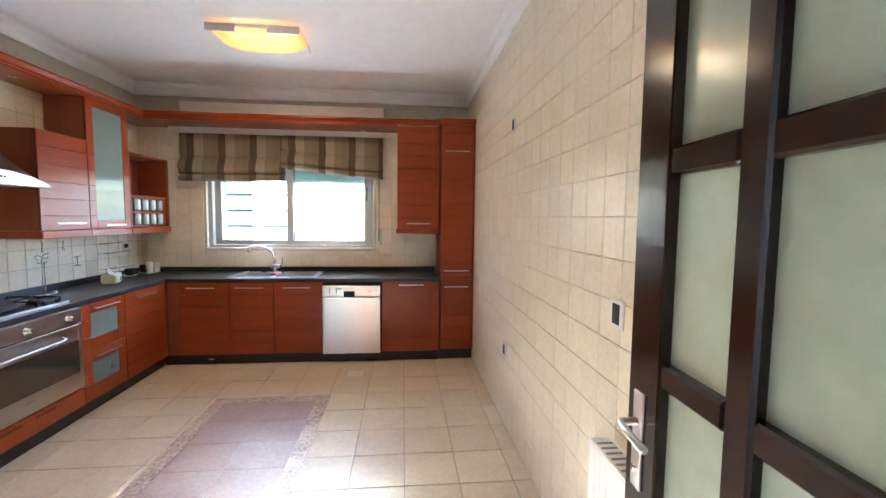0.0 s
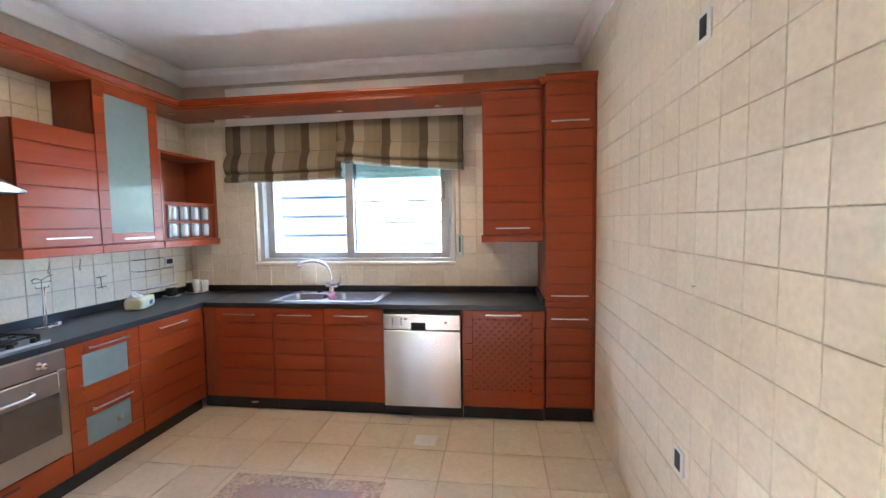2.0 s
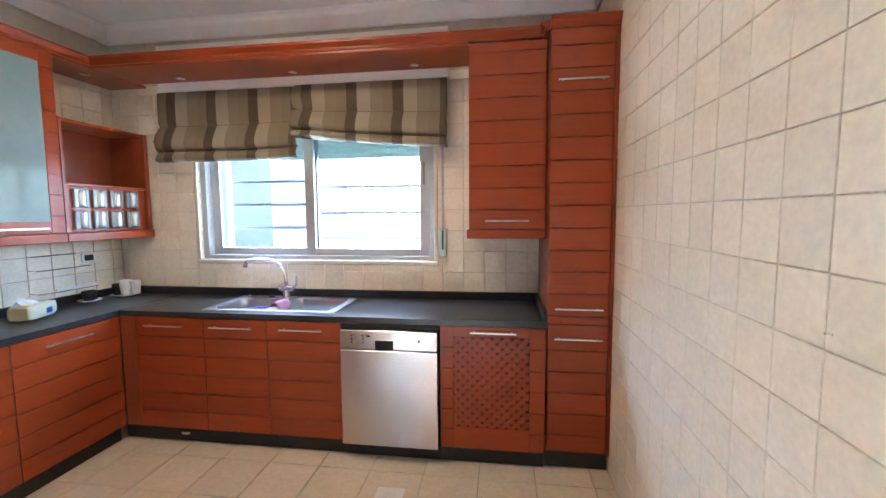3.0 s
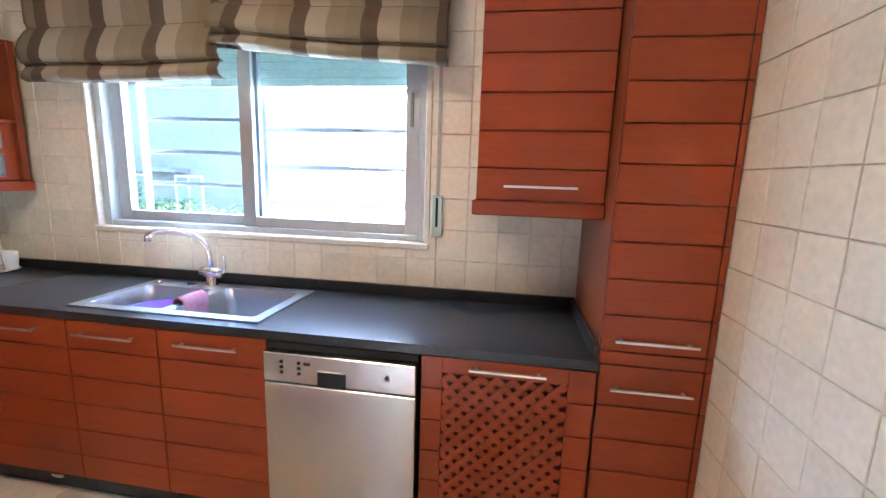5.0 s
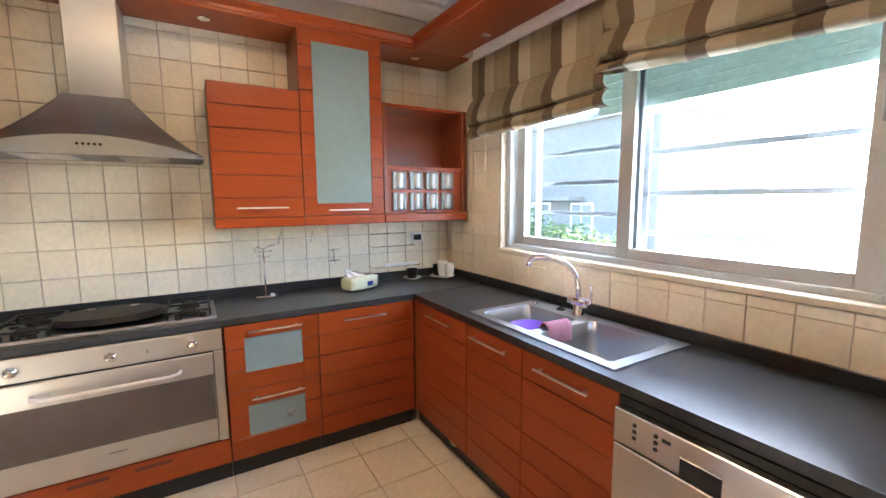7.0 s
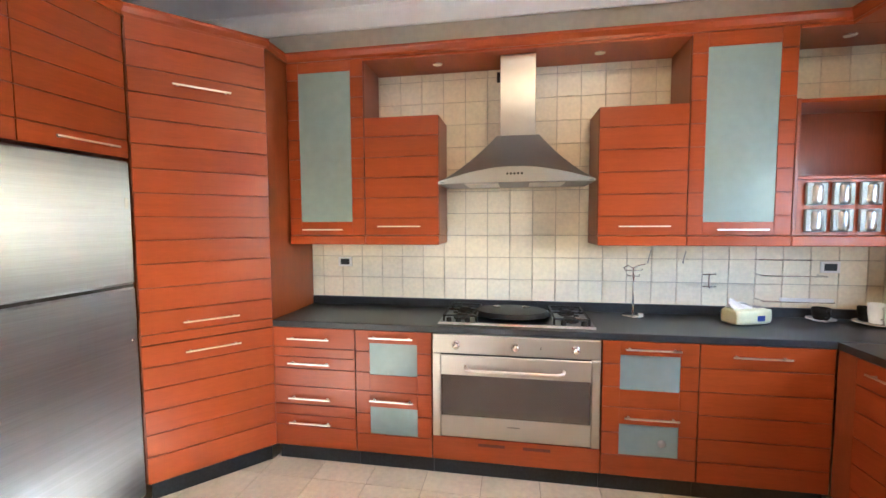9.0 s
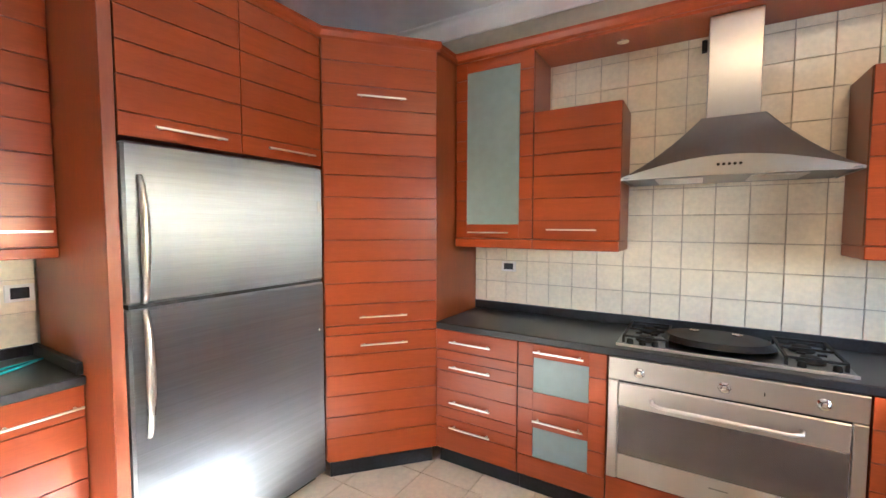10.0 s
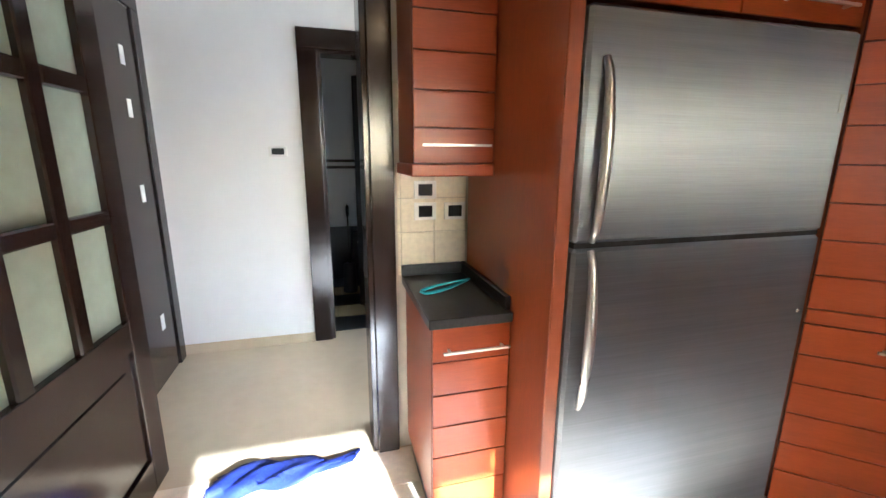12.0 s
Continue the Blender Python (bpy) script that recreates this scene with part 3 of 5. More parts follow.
# ---- cabinets ----
N = lambda x, y: pose(x, y, 0)                       # seen towards the window wall
W = lambda x, y: pose(x, y, 0, 0, 0, 90)             # seen towards the west wall
S = lambda x, y: pose(x, y, 0, 0, 0, 180)            # seen towards the back wall
BASE_Z0, BASE_Z1, TOP = 0.11, 0.852, 0.89
LOW = [0.726, 0.60, 0.475, 0.35, 0.225]
UP = [1.51 + 0.126 * i for i in range(8)]
YN, XW = 4.245, -2.27                                # fronts of the carcasses, under the doors
DN, DW = YF - 0.01 - YN, XW - XL - 0.008


def base_unit(m, x0, x1, depth, label, doors, group="base cabinets", plinth=0.03, top=BASE_Z1):
    c = thing("base_cabinet", m, label, "base cabinet", group)
    carcass(c, x0, x1, depth, BASE_Z0, top)
    if top < BASE_Z1:
        for a in (x0, x1 - 0.016):
            block("side_panel", c, (a, 0.0, top), (a + 0.016, 0.03, BASE_Z1), CHERRY_UP)
    block("plinth", c, (x0, plinth, 0.0), (x1, plinth + 0.018, BASE_Z0), TOE, 0.001, "black plinth board")
    for d in doors:
        slat_door(c, *d)
    return c


def door_row(x0, x1, hx0, hx1, hz=0.80):
    return ("door", x0, x1, BASE_Z0, BASE_Z1, LOW, (hx0, hx1, hz))


# window side
base_unit(N(0, YN), -2.135, -1.65, DN, "red cherry base cabinet with grooved door under the worktop", [door_row(-2.135, -1.65, -2.05, -1.78)], top=0.66)
filler = thing("corner_filler", N(0, YN), "narrow red cherry filler strip in the inner corner", "filler strip")
block("strip", filler, (-2.248, -0.018, BASE_Z0), (-2.137, -0.001, BASE_Z1), CHERRY_UP, 0.001)
block("plinth", filler, (-2.30, 0.03, 0), (-2.137, 0.048, BASE_Z0 - 0.001), TOE, 0.001)
base_unit(N(0, YN), -1.648, -1.217, DN, "red cherry base cabinet with grooved door under the sink", [door_row(-1.648, -1.217, -1.59, -1.305)], top=0.66)
base_unit(N(0, YN), -1.215, -0.735, DN, "red cherry base cabinet with grooved door under the sink", [door_row(-1.215, -0.735, -1.12, -0.845)], top=0.66)
# corner filler and west side
base_unit(W(XW, 0), 3.612, 4.225, DW, "red cherry corner base cabinet with grooved door", [("door", 3.612, 4.222, BASE_Z0, BASE_Z1, LOW, (3.755, 4.02, 0.795))])
base_unit(W(XW, 0), 3.133, 3.61, DW, "red cherry base cabinet with two frosted glass drawers",
          [("drawer", 3.133, 3.61, 0.49, BASE_Z1, LOW, (3.245, 3.515, 0.812), 0.02, (3.225, 3.52, 0.587, 0.776)),
           ("drawer", 3.133, 3.61, BASE_Z0, 0.49, LOW, (3.245, 3.515, 0.442), 0.02, (3.225, 3.52, 0.23, 0.40))])
base_unit(W(XW, 0), 1.742, 2.203, DW, "red cherry base cabinet with two frosted glass drawers",
          [("drawer", 1.742, 2.203, 0.487, BASE_Z1, LOW, (1.835, 2.095, 0.812), 0.02, (1.83, 2.117, 0.587, 0.776)),
           ("drawer", 1.742, 2.203, BASE_Z0, 0.487, LOW, (1.835, 2.095, 0.438), 0.02, (1.83, 2.117, 0.228, 0.392))])
base_unit(W(XW, 0), 1.212, 1.74, DW, "red cherry base cabinet with four drawers",
          [("drawer", 1.212, 1.74, 0.671, BASE_Z1, [0.729], (1.32, 1.585, 0.787)), ("drawer", 1.212, 1.74, 0.488, 0.671, [0.60], (1.32, 1.585, 0.636)),
           ("drawer", 1.212, 1.74, 0.31, 0.488, [0.375], (1.32, 1.585, 0.42)), ("drawer", 1.212, 1.74, BASE_Z0, 0.31, [0.24], (1.32, 1.585, 0.266))])
oven_base = thing("oven_housing", W(XW, 0), "red cherry oven housing with a low drawer", "oven cabinet")
carcass(oven_base, 2.205, 3.131, DW, BASE_Z0, 0.25)
block("plinth", oven_base, (2.205, 0.03, 0), (3.131, 0.048, BASE_Z0), TOE, 0.001)
low = slat_door(oven_base, "drawer", 2.205, 3.131, BASE_Z0, 0.25, [])
# finger slots are flat strips in the dark shade colour
for a in (2.47, 2.72):
    block("finger_slot", low, (a, -0.0215, 0.205), (a + 0.15, -0.0195, 0.222), GROOVE_SHADE, 0.0)
block("side_panel", oven_base, (2.205, 0.03, 0.25), (2.215, DW, BASE_Z1), CHERRY_UP)
block("side_panel", oven_base, (3.121, 0.03, 0.25), (3.131, DW, BASE_Z1), CHERRY_UP)


def lattice_unit():
    c = thing("base_cabinet", N(0, YN), "red cherry base cabinet with a pierced lattice door", "base cabinet", "base cabinets")
    x0, x1 = -0.125, 0.485
    # body coloured dark: the shade seen through the lattice holes is painted on
    block("body", c, (x0, 0.06, BASE_Z0), (x1, DN, BASE_Z1), GROOVE_SHADE, 0.0015)
    for a in (x0, x1 - 0.018):
        block("side_panel", c, (a, 0, BASE_Z0), (a + 0.018, 0.06, BASE_Z1), CHERRY_UP)
    block("plinth", c, (x0, 0.03, 0), (x1, 0.048, BASE_Z0), TOE, 0.001, "black plinth board")
    lx0, lx1, lz0, lz1 = -0.045, 0.395, 0.245, 0.79
    g = 0.0015
    d = part("door", boxes([((x0 + g, -0.012, BASE_Z0 + g), (lx0, -0.001, BASE_Z1 - g)), ((lx1, -0.012, BASE_Z0 + g), (x1 - g, -0.001, BASE_Z1 - g)), ((lx0, -0.012, BASE_Z0 + g), (lx1, -0.001, lz0)), ((lx0, -0.012, lz1), (lx1, -0.001, BASE_Z1 - g))], GROOVE_SHADE), c)
    cuts = [BASE_Z0 + g] + sorted(LOW) + [BASE_Z1 - g]
    for a, b in zip(cuts, cuts[1:]):
        block("slat", d, (x0 + g, -0.02, a + 0.0018), (lx0, -0.0125, b - 0.0018), CHERRY, 0.0015)
        block("slat", d, (lx1, -0.02, a + 0.0018), (x1 - g, -0.0125, b - 0.0018), CHERRY, 0.0015)
    block("slat", d, (lx0, -0.02, lz1), (lx1, -0.0125, BASE_Z1 - g), CHERRY, 0.0015)
    block("slat", d, (lx0, -0.02, BASE_Z0 + g), (lx1, -0.0125, lz0), CHERRY, 0.0015)
    # diagonal laths crossing in two layers, clipped to the opening
    step, half = 0.0565, 0.0118
    for layer, sgn in ((0, 1), (1, -1)):
        k = -20
        while k < 30:
            base = k * step
            k += 1
            # centre line: x = lx0 + s, z = lz0 + sgn * (s - base)
            hgt = lz1 - lz0
            s0, s1 = (max(0.0, base), min(lx1 - lx0, base + hgt)) if sgn > 0 else (max(0.0, base - hgt), min(lx1 - lx0, base))
            if s1 - s0 < 0.02:
                continue
            za, zb = sgn * (s0 - base), sgn * (s1 - base)
            ln = math.hypot(s1 - s0, zb - za)
            m = Matrix.Translation((lx0 + s0, -0.019 + 0.0008 * layer, lz0 + za)) @ Matrix.Rotation(-math.atan2(zb - za, s1 - s0), 4, "Y") @ Matrix.Translation((0, 0, -half))
            part("lath", chamfer_box(round(ln, 2), 0.0065, 2 * half, 0.0, CHERRY), d, m)
    part("handle", bar_handle(0.265), d, Matrix.Translation((0.185, -0.02, 0.822)), "satin metal bar handle")


lattice_unit()

# tall units
TALLN = [2.399, 2.163] + [2.163 - 0.1235 * i for i in range(1, 10)]
tall = thing("tall_cabinet", N(0, 4.262), "tall red cherry larder cabinet beside the window wall", "tall cabinet", "tall cabinets")
block("body", tall, (0.492, 0, BASE_Z0), (0.845, YF - 4.272, 2.49), CHERRY_UP, 0.0015)
block("plinth", tall, (0.492, 0.03, 0), (0.845, 0.05, BASE_Z0), TOE, 0.001)
slat_door(tall, "door", 0.494, 0.826, 2.163, 2.49, [2.399, 2.28], (0.53, 0.79, 2.216))
slat_door(tall, "door", 0.494, 0.826, 0.925, 2.163, TALLN, (0.53, 0.79, 0.968))
slat_door(tall, "door", 0.494, 0.826, BASE_Z0 + 0.02, 0.875, LOW, (0.53, 0.79, 0.797))
block("strip", tall, (0.494, -0.02, 0.878), (0.826, -0.001, 0.922), CHERRY, 0.0015)
slat_door(tall, "filler", 0.827, 0.849, BASE_Z0, 2.49, [2.28] + TALLN + [0.925, 0.876] + LOW)

A0, A1 = Vector((-1.77, 0.765, 0)), Vector((-2.262, 1.207, 0))
ad = (A1 - A0).normalized()
PW = (A1 - A0).length
MP = Matrix(((ad.x, -ad.y, 0, A0.x), (ad.y, ad.x, 0, A0.y), (0, 0, 1, 0), (0, 0, 0, 1)))
pantry = thing("tall_cabinet", MP, "tall red cherry corner larder with grooved doors", "tall cabinet", "tall cabinets")
inv = MP.inverted()
out = [inv @ Vector(p) for p in ((-1.772, 0.762, 0), (-2.264, 1.204, 0), (XL + 0.01, 1.204, 0), (XL + 0.01, 0.0, 0), (-1.772, 0.0, 0))]
part("body", prism([(p.x, p.y) for p in out], BASE_Z0, 2.50, CHERRY_UP, "body"), pantry)
block("plinth", pantry, (0.02, 0.025, 0), (PW - 0.02, 0.043, BASE_Z0), TOE, 0.001)
PL = [2.01, 1.884, 1.761, 1.638, 1.516, 1.396, 1.274, 1.15, 1.027]
slat_door(pantry, "door", 0.004, PW - 0.004, 2.138, 2.50, [2.386, 2.26], (0.193, 0.467, 2.202))
slat_door(pantry, "door", 0.004, PW - 0.004, 0.907, 2.138, PL, (0.193, 0.467, 0.954))
block("strip", pantry, (0.006, -0.02, 0.853), (PW - 0.006, -0.001, 0.904), CHERRY, 0.0015)
slat_door(pantry, "door", 0.004, PW - 0.004, BASE_Z0, 0.85, [0.735, 0.62, 0.50, 0.376, 0.255], (0.197, 0.47, 0.792))

over = thing("wall_cabinet", S(0, 0.745), "red cherry two-door cabinet over the refrigerator", "wall cabinet", "wall cabinets")
block("body", over, (0.815, 0, 1.81), (1.768, 0.735, 2.50), CHERRY_UP)
OV = [1.894, 2.025, 2.147, 2.27, 2.395]
slat_door(over, "door", 0.815, 1.295, 1.805, 2.50, OV, (0.93, 1.21, 1.853))
slat_door(over, "door", 1.295, 1.766, 1.805, 2.50, OV, (1.42, 1.70, 1.853))
side = thing("end_panel", S(0, 0.765), "tall red cherry end panel beside the refrigerator", "end panel")
block("panel", side, (0.768, 0.004, 0.0), (0.811, 0.755, 2.50), CHERRY_UP, 0.002)
block("edge_band", side, (0.7685, 0.0, 0.0), (0.8105, 0.0035, 2.50), CHERRY_UP, 0.001, "narrow veneered edge band")

small = thing("base_cabinet", S(0, 0.49), "narrow red cherry base cabinet beside the doorway", "base cabinet", "base cabinets")
block("body", small, (0.482, 0, BASE_Z0), (0.766, 0.48, BASE_Z1), CHERRY_UP)
block("plinth", small, (0.50, 0.03, 0), (0.766, 0.48, BASE_Z0 - 0.001), TOE, 0.001)
slat_door(small, "door", 0.482, 0.766, BASE_Z0, BASE_Z1, LOW, (0.515, 0.755, 0.77))
small_up = thing("wall_cabinet", S(0, 0.285), "narrow red cherry wall cabinet beside the doorway", "wall cabinet", "wall cabinets")
block("body", small_up, (0.465, 0, 1.39), (0.766, 0.29, 2.50), CHERRY_UP)
slat_door(small_up, "door", 0.465, 0.766, 1.39, 2.50, [1.512 + 0.1255 * i for i in range(8)], (0.493, 0.745, 1.454))
block("light_rail", small_up, (0.455, -0.03, 1.345), (0.766, 0.29, 1.389), CHERRY, 0.004)

# wall cabinets, west side
XU = -2.505
DU = XU - XL - 0.008


def wall_unit(x0, x1, z1, label, doors):
    c = thing("wall_cabinet", W(XU, 0), label, "wall cabinet", "wall cabinets")
    carcass(c, x0, x1, DU, 1.40, z1)
    for d in doors:
        slat_door(c, *d)
    block("light_rail", c, (x0, -0.028, 1.342), (x1, DU, 1.398), CHERRY, 0.004)
    return c


UG = UP + [2.39]
wall_unit(1.213, 1.73, 2.50, "red cherry wall cabinet with a tall frosted glass door", [("door", 1.213, 1.73, 1.40, 2.50, UG, (1.315, 1.588, 1.437), 0.02, (1.295, 1.645, 1.487, 2.43))])
wall_unit(1.732, 2.207, 2.135, "low red cherry wall cabinet with grooved flap door", [("door", 1.732, 2.207, 1.40, 2.135, UP, (1.822, 2.094, 1.457))])
wall_unit(3.14, 3.614, 2.13, "low red cherry wall cabinet with grooved flap door", [("door", 3.14, 3.614, 1.40, 2.13, UP, (3.25, 3.523, 1.453))])
wall_unit(3.616, 4.133, 2.50, "red cherry wall cabinet with a tall frosted glass door", [("door", 3.616, 4.133, 1.40, 2.50, UG, (3.76, 4.014, 1.433), 0.02, (3.697, 4.05, 1.475, 2.42))])

shelf = thing("open_shelf", W(XU, 0), "open red cherry corner shelf with eight clear spice drawers", "shelf unit")
block("back_panel", shelf, (4.136, DU - 0.012, 1.40), (4.79, DU, 2.125), CHERRY_UP)
block("side_panel", shelf, (4.136, -0.018, 1.40), (4.156, DU - 0.013, 2.125), CHERRY_UP)
block("side_panel", shelf, (4.755, -0.018, 1.40), (4.79, DU - 0.013, 2.125), CHERRY_UP)
block("top_panel", shelf, (4.157, 0.0, 2.105), (4.754, DU - 0.013, 2.125), CHERRY)
block("shelf_board", shelf, (4.157, -0.012, 1.70), (4.754, DU - 0.013, 1.718), CHERRY)
block("light_rail", shelf, (4.136, -0.028, 1.342), (4.80, DU, 1.398), CHERRY, 0.004)
block("drawer_frame", shelf, (4.157, 0.004, 1.40), (4.754, 0.12, 1.70), CHERRY)
for r in range(2):
    for c in range(4):
        y, z = 4.20 + c * 0.126, 1.42 + r * 0.142
        d = block("spice_drawer", shelf, (y, -0.016, z), (y + 0.104, 0.003, z + 0.122), SPICE, 0.008, "clear plastic spice drawer")
        part("pull", tube([(y + 0.054, 0.006, z + 0.014), (y + 0.054, 0.004, z + 0.020), (y + 0.054, 0.004, z + 0.100), (y + 0.054, 0.006, z + 0.108)], [0.030, 0.034, 0.034, 0.030], GRIP, 20), d, Matrix(), "scooped silvery pull")

# wall cabinet on the window wall
upn = thing("wall_cabinet", N(0, 4.39), "red cherry wall cabinet with grooved door beside the window", "wall cabinet", "wall cabinets")
block("body", upn, (0.036, 0, 1.41), (0.488, YF - 4.4, 2.49), CHERRY_UP)
slat_door(upn, "door", 0.036, 0.488, 1.41, 2.49, [1.525 + 0.13 * i for i in range(7)] + [2.435], (0.135, 0.39, 1.461))
block("light_rail", upn, (0.024, -0.035, 1.355), (0.489, YF - 4.4, 1.408), CHERRY, 0.004)


# crown and pelmet boards over the cabinets
def crown(parent, p0, p1, z0=2.50, h=0.055, t=0.03):
    """A moulded strip along the front edge; its outer side is to the left of the way from p0 to p1."""
    d = Vector((p1[0] - p0[0], p1[1] - p0[1], 0))
    ln = d.length
    d.normalize()
    o = Vector((-d.y, d.x, 0))
    prof = [(-0.03, 0), (0.006, 0), (0.008, h * 0.3), (t - 0.004, h * 0.62), (t, h * 0.7), (t, h), (-0.03, h)]
    bm = bmesh.new()
    ends = []
    for s in (0.0, ln):
        ends.append([bm.verts.new(Vector((*p0, z0)) + d * s + o * a + Vector((0, 0, b))) for a, b in prof])
    k = len(prof)
    for i in range(k):
        bm.faces.new((ends[0][i], ends[0][(i + 1) % k], ends[1][(i + 1) % k], ends[1][i]))
    bm.faces.new(ends[0][::-1])
    bm.faces.new(ends[1])
    return part("crown", bm_mesh("crown", bm, CHERRY), parent)


pelmet = thing("pelmet", Matrix.Translation((0, 0, 0)), "red cherry pelmet and crown moulding above the cabinets", "pelmet", kind="structure")
xf, yf = XU + 0.02, 4.37
crown(pelmet, (xf, yf + 0.03), (xf, 1.20))
crown(pelmet, (0.49, yf), (xf + 0.002, yf))
crown(pelmet, (0.848, 4.242), (0.488, 4.242), 2.49)
crown(pelmet, (0.47, 4.262), (0.47, 4.42), 2.49)
crown(pelmet, (-2.275, 1.225), (-1.757, 0.76))
crown(pelmet, (XU - 0.03, 1.22), (-2.26, 1.22), 2.50, 0.055, 0.01)
crown(pelmet, (-1.77, 0.766), (-0.76, 0.766))
crown(pelmet, (-0.78, 0.306), (-0.455, 0.306))
block("pelmet_board", pelmet, (XL + 0.01, 1.732, 2.482), (xf + 0.003, 3.614, 2.499), CHERRY)
block("pelmet_board", pelmet, (XL + 0.01, 4.135, 2.482), (xf + 0.003, YF - 0.01, 2.499), CHERRY)
block("pelmet_board", pelmet, (xf + 0.004, yf - 0.003, 2.482), (0.034, 4.72, 2.499), CHERRY)
for x, y in ((-2.62, 2.18), (-2.62, 3.16), (-2.62, 4.45), (-2.04, 4.63), (-1.19, 4.63), (-0.34, 4.63)):
    part("spotlight", lathe([(0, -0.002), (0.02, -0.002), (0.028, -0.004), (0.031, 0.0), (0.031, 0.003), (0, 0.003)], CHROME, 20), pelmet, Matrix.Translation((x, y, 2.4795)), "small round unlit spotlight")

# ---- worktops ----
SX0, SX1, SY0, SY1 = -1.70, -0.80, 4.28, 4.765
top_n = thing("worktop", Matrix.Translation((0, 0, TOP)), "black speckled granite worktop under the window", "worktop")
yt = 4.222
for a, b in (((-2.2455, yt), (SX0 + 0.02, YF - 0.004)), ((SX1 - 0.02, yt), (0.489, YF - 0.004)), ((SX0 + 0.02, yt), (SX1 - 0.02, SY0 + 0.02)), ((SX0 + 0.02, SY1 - 0.02), (SX1 - 0.02, YF - 0.004))):
    block("slab", top_n, (*a, BASE_Z1 + 0.002 - TOP), (*b, 0), GRANITE, 0.0)
block("upstand", top_n, (XL + 0.024, YF - 0.024, 0.0), (0.489, YF - 0.004, 0.055), GRANITE, 0.002)
block("upstand", top_n, (0.469, yt + 0.03, 0.0), (0.489, YF - 0.025, 0.05), GRANITE, 0.002)
top_w = thing("worktop", Matrix.Translation((0, 0, TOP)), "black speckled granite worktop along the cooker wall", "worktop")
block("slab", top_w, (XL + 0.003, 1.209, BASE_Z1 + 0.002 - TOP), (-2.2535, YF - 0.004, 0), GRANITE, 0.003)
block("edge", top_w, (-2.253, 1.209, BASE_Z1 + 0.002 - TOP), (-2.246, yt, 0), GRANITE, 0.002)
block("upstand", top_w, (XL + 0.003, 1.209, 0.0005), (XL + 0.023, YF - 0.005, 0.058), GRANITE, 0.002)
top_s = thing("worktop", Matrix.Translation((0, 0, TOP)), "small black granite worktop beside the doorway", "worktop")
block("slab", top_s, (-0.767, YB + 0.003, BASE_Z1 + 0.002 - TOP), (-0.468, 0.525, 0), GRANITE, 0.003)
block("upstand", top_s, (-0.745, YB + 0.003, 0.0005), (-0.468, YB + 0.021, 0.05), GRANITE, 0.002)
block("upstand", top_s, (-0.767, YB + 0.003, 0.0005), (-0.747, 0.50, 0.05), GRANITE, 0.002)


# ---- appliances ----
def dishwasher():
    d = thing("dishwasher", N(-0.732, 4.215), "stainless steel dishwasher with a black top gap", "dishwasher")
    w = 0.603
    block("body", d, (0.003, 0.03, 0.09), (w - 0.003, 0.58, 0.845), RUBBER, 0.002)
    block("top_gap", d, (0.004, 0.006, 0.822), (w - 0.004, 0.03, 0.848), RUBBER, 0.0)
    dr = block("door_panel", d, (0.006, -0.028, 0.108), (w - 0.006, 0.03, 0.698), STEEL_UP, 0.004, "brushed steel door panel")
    cp = block("control_panel", d, (0.006, -0.028, 0.704), (w - 0.006, 0.03, 0.82), STEEL_UP, 0.004, "brushed steel control panel")
    g = block("grip_recess", cp, (0.225, -0.0295, 0.706), (0.335, -0.0275, 0.762), BLACK, 0.0, "black recessed grip")
    block("grip_lip", g, (0.225, -0.033, 0.7625), (0.335, -0.0285, 0.766), STEEL_UP, 0.001)
    for i in range(2):
        for k in range(3):
            block("button", cp, (0.075 + i * 0.07, -0.031, 0.740 + k * 0.021), (0.087 + i * 0.07, -0.0275, 0.751 + k * 0.021), BLACK, 0.001)
    block("display", cp, (0.17, -0.0295, 0.781), (0.196, -0.0275, 0.791), BLACK, 0.0)
    part("lock_light", lathe([(0, 0), (0.007, 0), (0.007, 0.004), (0, 0.004)], BLACK, 14), cp, Matrix.Translation((0.49, -0.0285, 0.765)) @ Matrix.Rotation(radians(90), 4, "X"))
    block("plinth", d, (0.0, 0.055, 0.0), (w, 0.075, 0.105), TOE, 0.001)


dishwasher()


